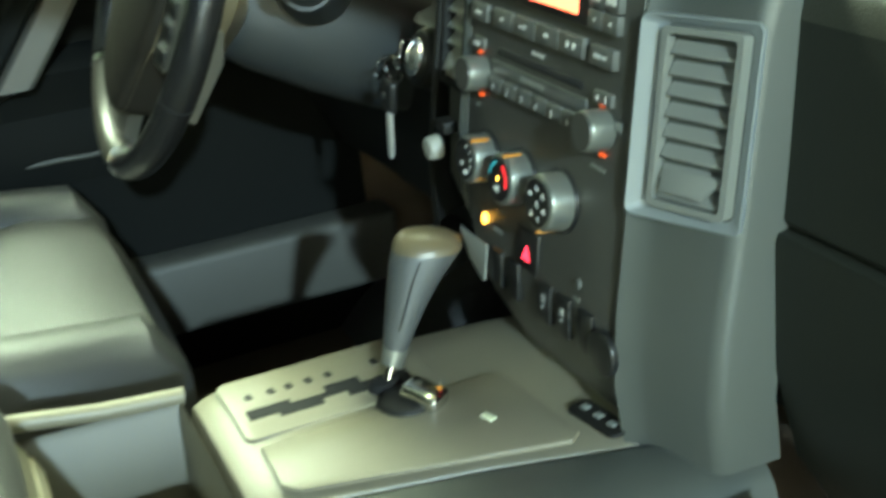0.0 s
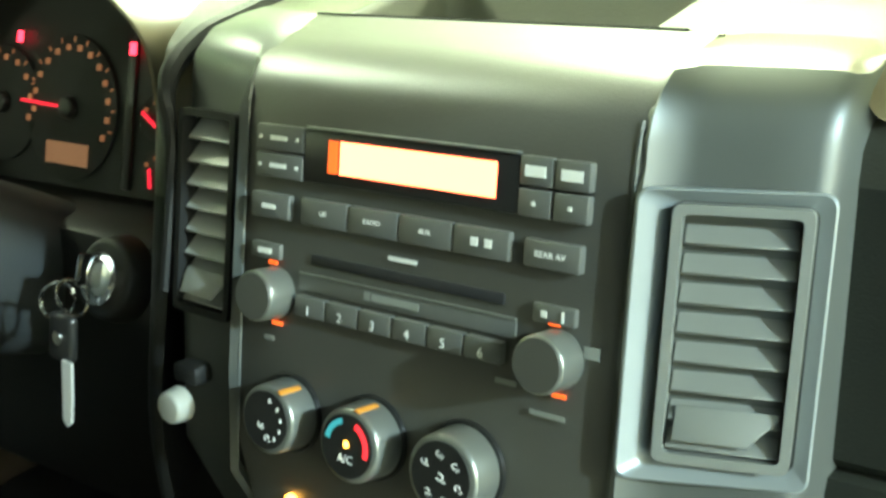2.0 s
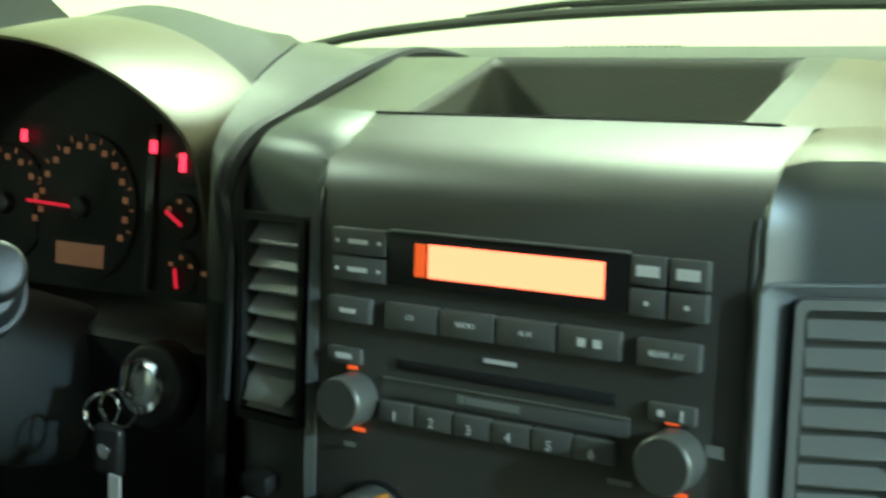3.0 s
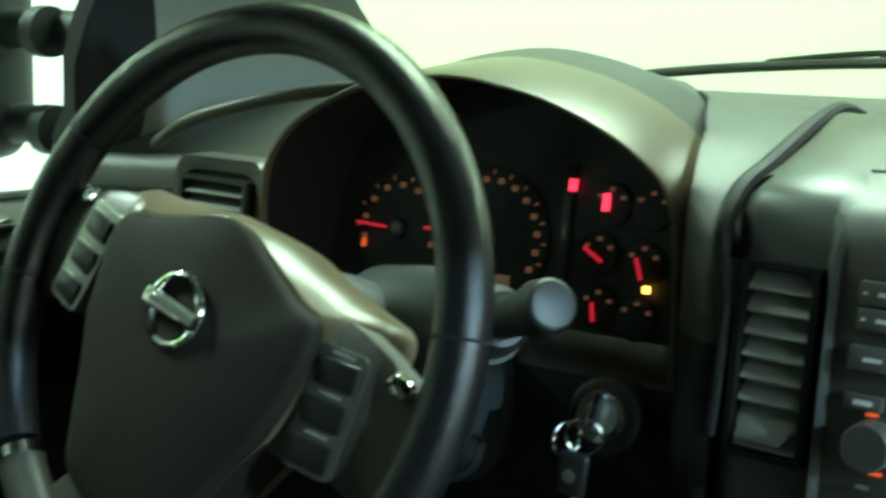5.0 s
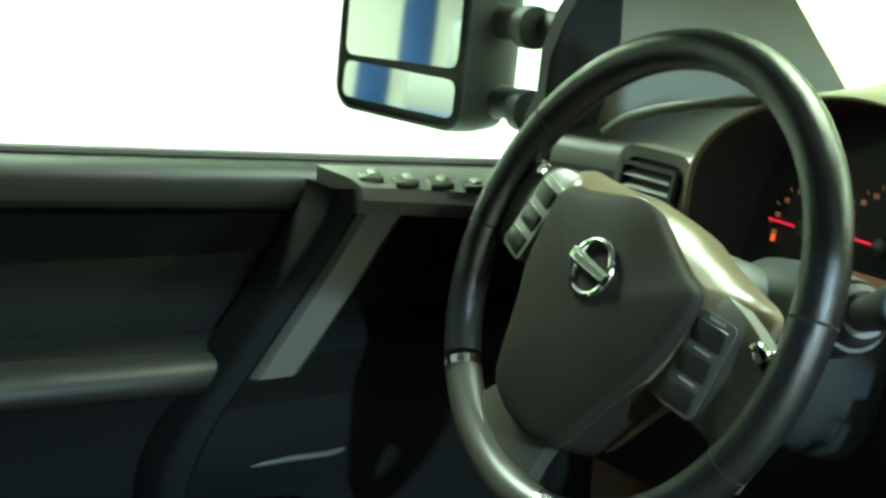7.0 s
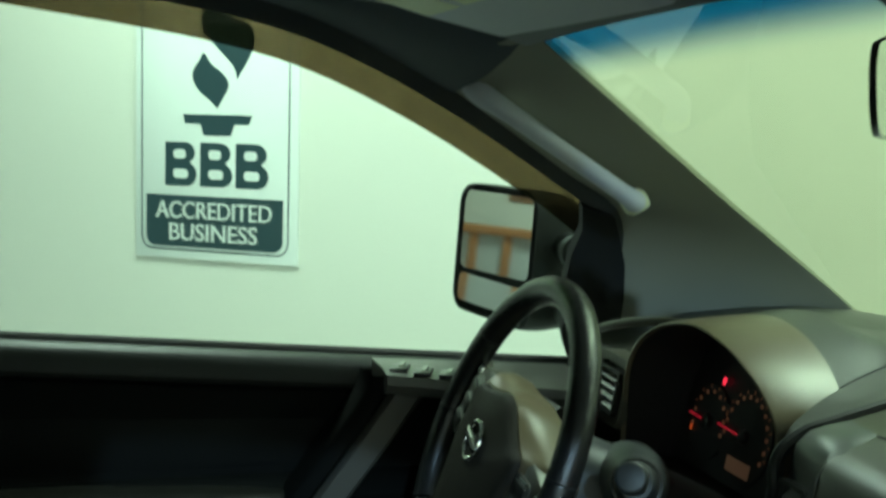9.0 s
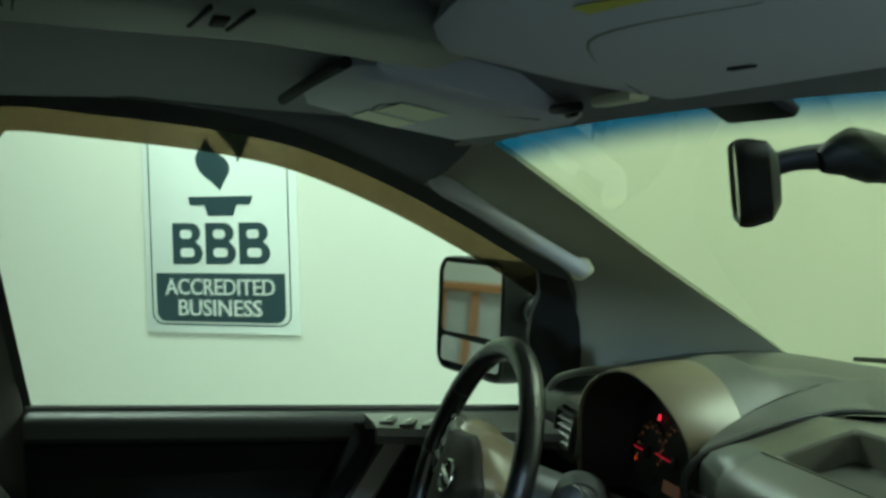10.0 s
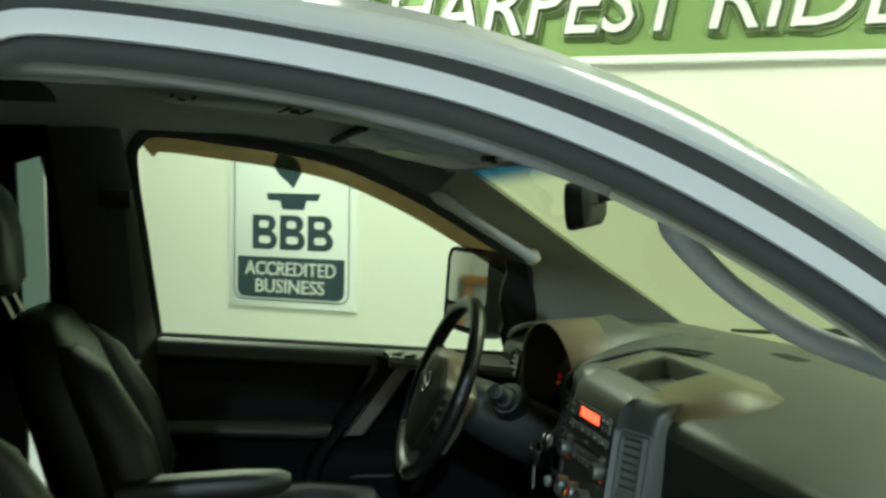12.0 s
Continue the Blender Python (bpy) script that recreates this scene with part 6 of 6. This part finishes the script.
def visor(sgn, label):
    v = thing("sun_visor", label, "sun visor", "sun visors", at=(sgn * .30, 0, 1.68))
    inv = Matrix.Translation((-sgn * .30, 0, -1.68))
    x0, x1 = sgn * .115, sgn * .585

    def p(name, bm, mat, lab=""):
        return put(v, inv, name, bm, mat, lab)
    slope = .20 if sgn > 0 else .25
    zf = 1.662 if sgn > 0 else 1.652

    def vz(y):
        return zf + slope * (.075 - y)
    rows = []
    for x, yb, t, over_t in ((x0 - sgn * .012, -.09, .004, .026), (x0, -.13, .010, .026), (x0 + sgn * .05, -.146, .011, .022), (sgn * .40, -.172 if sgn > 0 else -.156, .011, .011), (sgn * .555, -.165 if sgn > 0 else -.140, .010, .010), (x1, -.10, .004, .004)):
        rows.append([(x, .078, vz(.078)), (x, .070, vz(.070) - t), (x, -.02, vz(-.02) - t - .003), (x, yb + .01, vz(yb + .01) - t), (x, yb, vz(yb)), (x, yb + .01, vz(yb) + over_t), (x, .070, vz(.070) + over_t)])
    p("visor_panel", grid(rows, close_v=True, cap=True), VISORCLOTH, "pale grey visor")
    strip = [(.30, -.178, 1.708), (.42, -.190, 1.708), (.58, -.190, 1.706)] if sgn > 0 else [(-.14, -.156, 1.708), (-.30, -.166, 1.702), (-.46, -.176, 1.693)]
    p("rear_strip", tube(strip, .007, 8, 10), VOID)
    p("visor_rod", tube([(x0 - sgn * .03, .062, vz(.062)), (x0 + sgn * .04, .068, vz(.068))], .006, 8), DARK)
    p("visor_clip", box(.09 if sgn > 0 else .05, .020, .010, pose(x0 - sgn * .05, .046, 1.657), .004), PALELABEL if sgn > 0 else DARK)
    tilt = -math.degrees(math.atan(slope))
    p("visor_seam", tube([(x0 + sgn * .01, .040, vz(.040) - .0115), (sgn * .30, -.075, vz(-.075) - .0125), (sgn * .50, -.060, vz(-.060) - .0115)], .0014, 6, 16), GREYMARK)
    if sgn > 0:
        p("yellow_label", box(.095, .012, .0008, pose(.440, -.107, vz(-.107) - .0125, tilt, 0, 12)), YELLOW, "yellow warning label")
        p("small_stud", box(.028, .004, .002, pose(.33, .020, vz(.020) - .0135, tilt, 0, 6)), DARK)
    else:
        p("pale_label", box(.135, .056, .0008, pose(-.315, -.048, vz(-.048) - .0152, tilt, 0, 0)), PALELABEL, "pale printed label")
        p("pale_label", box(.125, .062, .0008, pose(-.470, -.050, vz(-.050) - .0152, tilt, 0, 0)), PALELABEL, "pale printed label")
    return v


visor(-1, "folded grey driver sun visor with pale labels")
visor(1, "folded grey passenger sun visor with a yellow label")
over = thing("overhead_console", "grey overhead console with two lamp slots", "overhead console", at=(0, -.25, 1.72))
OI = Matrix.Translation((0, .25, -1.72))
put(over, OI, "console_body", cushion([((0, -.06, 1.712), X, Z, .075, .010, .5), ((0, -.09, 1.715), X, Z, .10, .022, .5), ((0, -.25, 1.745), X, Z, .115, .026, .5), ((0, -.50, 1.762), X, Z, .11, .024, .5), ((0, -.56, 1.768), X, Z, .08, .012, .5)], 24), OVERHEAD)
for y, z in ((-.294, 1.7225), (-.466, 1.7380)):
    put(over, OI, "latch", box(.05, .014, .005, pose(.050, y, z, -5), .002), VOID)
    for dy in (-.017, .015):
        put(over, OI, "slot", box(.115, .0036, .004, pose(.062, y + dy, z - dy * .09, 0, 0, 5), .001), VOID)

rvm = thing("rearview_mirror", "black rear-view mirror hanging from the windscreen", "mirror", at=(.06, .2, 1.6))
RVI = Matrix.Translation((-.06, -.2, -1.6))
RVM = basis((.030, .176, 1.583), (1, -.50, 0), (-.03, -.06, 1), Vector((1, -.50, 0)).cross(Vector((-.03, -.06, 1))))
rows = []
o2 = round_rect(-.125, -.040, .125, .036, .030, 5)
for k, z in ((.02, -.036), (.60, -.034), (.90, -.026), (1.0, -.010), (1.0, -.002), (.96, .002), (.95, -.001)):
    rows.append([tuple(RVM @ Vector((x * (1 - (1 - k) * .35), y * k, z))) for x, y in o2])
put(rvm, RVI, "housing", grid(rows, close_v=True), DARK)
put(rvm, RVI, "glass", plate([(x * .96, y * .95) for x, y in o2], .001, RVM @ Matrix.Translation((0, 0, -.002))), MIRROR, "mirror glass")
put(rvm, RVI, "arm", tube([(.036, .192, 1.590), (.046, .23, 1.602), (.056, .285, 1.604)], [.010, .011, .015], 14, 10), DARK)
put(rvm, RVI, "mount", tube([(.062, .245, 1.598), (.064, .275, 1.606), (.066, .30, 1.600), (.068, .325, 1.588)], [.010, .024, .024, .012], 16, 12), DARK)
put(rvm, RVI, "mount_cover", box(.12, .06, .014, pose(.06, .165, 1.656, -31), .006), DARK)

# ---- wipers ----
for x0, label in ((-.53, "black windscreen wiper resting at the cowl on the driver side"), (.30, "black windscreen wiper resting at the cowl on the passenger side")):
    wp = thing("windshield_wiper", label, "wiper", "wipers", at=(x0, .80, 1.28))
    inv = Matrix.Translation((-x0, -.80, -1.28))
    put(wp, inv, "blade", tube([(x0 - .24, .828, 1.268), (x0 - .11, .846, 1.280), (x0, .868, 1.297), (x0 + .20, .895, 1.311), (x0 + .45, .910, 1.316), (x0 + .60, .912, 1.312)], [.004, .005, .006, .006, .006, .004], 8, 26), RUBBER)
    put(wp, inv, "arm", tube([(x0 + .22, .90, 1.320), (x0 + .45, .925, 1.327), (x0 + .66, .955, 1.300), (x0 + .74, 1.00, 1.205)], [.004, .007, .009, .012], 8, 18), BLACK)
    put(wp, inv, "bridge", tube([(x0 + .10, .885, 1.310), (x0 + .22, .90, 1.322), (x0 + .34, .906, 1.318)], .004, 6, 10), BLACK)

# seat belt on the centre pillar
belt = thing("seat_belt", "dark seat belt hanging on the centre pillar", "seat belt", at=(-.83, -.60, 1.2))
BEI = Matrix.Translation((.83, .60, -1.2))
put(belt, BEI, "webbing", grid([[side(-.63, 1.56, -1, -.030), side(-.59, 1.56, -1, -.030)], [side(-.62, 1.40, -1, -.036), side(-.58, 1.40, -1, -.036)], [Vector((-.80, -.60, 1.20)), Vector((-.80, -.56, 1.20))], [Vector((-.80, -.60, .80)), Vector((-.80, -.56, .80))]], thick=.0015), RUBBER)
put(belt, BEI, "guide", box(.02, .07, .04, Matrix.Translation(side(-.61, 1.57, -1, -.032)) @ pose(0, 0, 0, 0, 25, 0), .006), DARK)
put(belt, BEI, "tongue", box(.008, .05, .03, pose(-.795, -.585, 1.20), .004), CHROME)

# ---- showroom furniture seen in the mirror ----
desk = thing("reception_counter", "grey reception counter with an orange oak top", "counter", at=room(-13.4, 1.3, 0))
QI = Matrix.Translation(-room(-13.4, 1.3, 0))
put(desk, QI, "front_panel", room_box(-13.5, -13.0, .10, 2.35, 0, .94, .01), GREYPANEL)
put(desk, QI, "counter_top", room_box(-13.6, -12.9, .05, 2.42, .94, 1.05, .015), WOOD, "orange oak counter top")
for n in (.16, .62, 1.08, 1.54, 2.28):
    put(desk, QI, "counter_post", room_box(-12.99, -12.94, n - .06, n + .06, 0, .94, .005), WOOD)
plant = thing("pot_plant", "small dark green plant in a pot on the counter", "plant", at=room(-13.2, 2.2, 1.05))
put(plant, Matrix.Translation(-room(-13.2, 2.2, 1.05)), "pot", drum(.06, .08, .10, Matrix.Translation(room(-13.2, 2.2, 1.05)), 16), DARK)
rng = random.Random(4)
leafs = []
for k in range(46):
    a, e, l = rng.uniform(0, 6.28), rng.uniform(.2, 1.3), rng.uniform(.10, .24)
    tip = Vector((math.cos(a) * math.cos(e), math.sin(a) * math.cos(e), math.sin(e))) * l
    sd = Vector((-math.sin(a), math.cos(a), 0)) * .018
    b0 = room(-13.2, 2.2, 1.14)
    leafs.append(grid([[b0, b0], [b0 + tip * .5 - sd, b0 + tip * .5 + sd], [b0 + tip, b0 + tip + sd * .1]]))
PLANT = material("dark_leaf", (0.04, 0.08, 0.03), 0.5)
put(plant, Matrix.Translation(-room(-13.2, 2.2, 1.05)), "foliage", join(*leafs), PLANT)
art = thing("framed_picture", "brown framed picture on the cream end wall", "picture", at=room(U0, 1.85, 1.6))
AI = Matrix.Translation(-room(U0, 1.85, 1.6))
put(art, AI, "picture_frame", room_box(U0, U0 + .04, 1.42, 2.12, 1.42, 1.84, .01), WOOD)
put(art, AI, "picture_panel", room_box(U0 + .035, U0 + .05, 1.45, 2.09, 1.45, 1.81), BROWNART)
flag = thing("blue_banner", "tall blue hanging banner on the cream end wall", "banner", at=room(U0, 5.0, 1.8))
put(flag, Matrix.Translation(-room(U0, 5.0, 1.8)), "sheet", room_box(U0, U0 + .02, 4.65, 5.15, .6, 3.2, .004), BLUEPAINT)
put(flag, Matrix.Translation(-room(U0, 5.0, 1.8)), "rod", room_box(U0, U0 + .05, 4.6, 5.2, 3.2, 3.24, .01), KNOB)
window_1 = thing("window_1", "white framed showroom window in the end wall", "window", kind="structure", at=room(U0, 5.8, 1.4))
fr = frame_ring(round_rect(-.45, -.65, .45, .65, .01), round_rect(-.40, -.60, .40, .60, .01), .06, basis((0, 0, 0), N, (0, 0, 1), U))
part("window_frame", fr, PAPER, window_1)
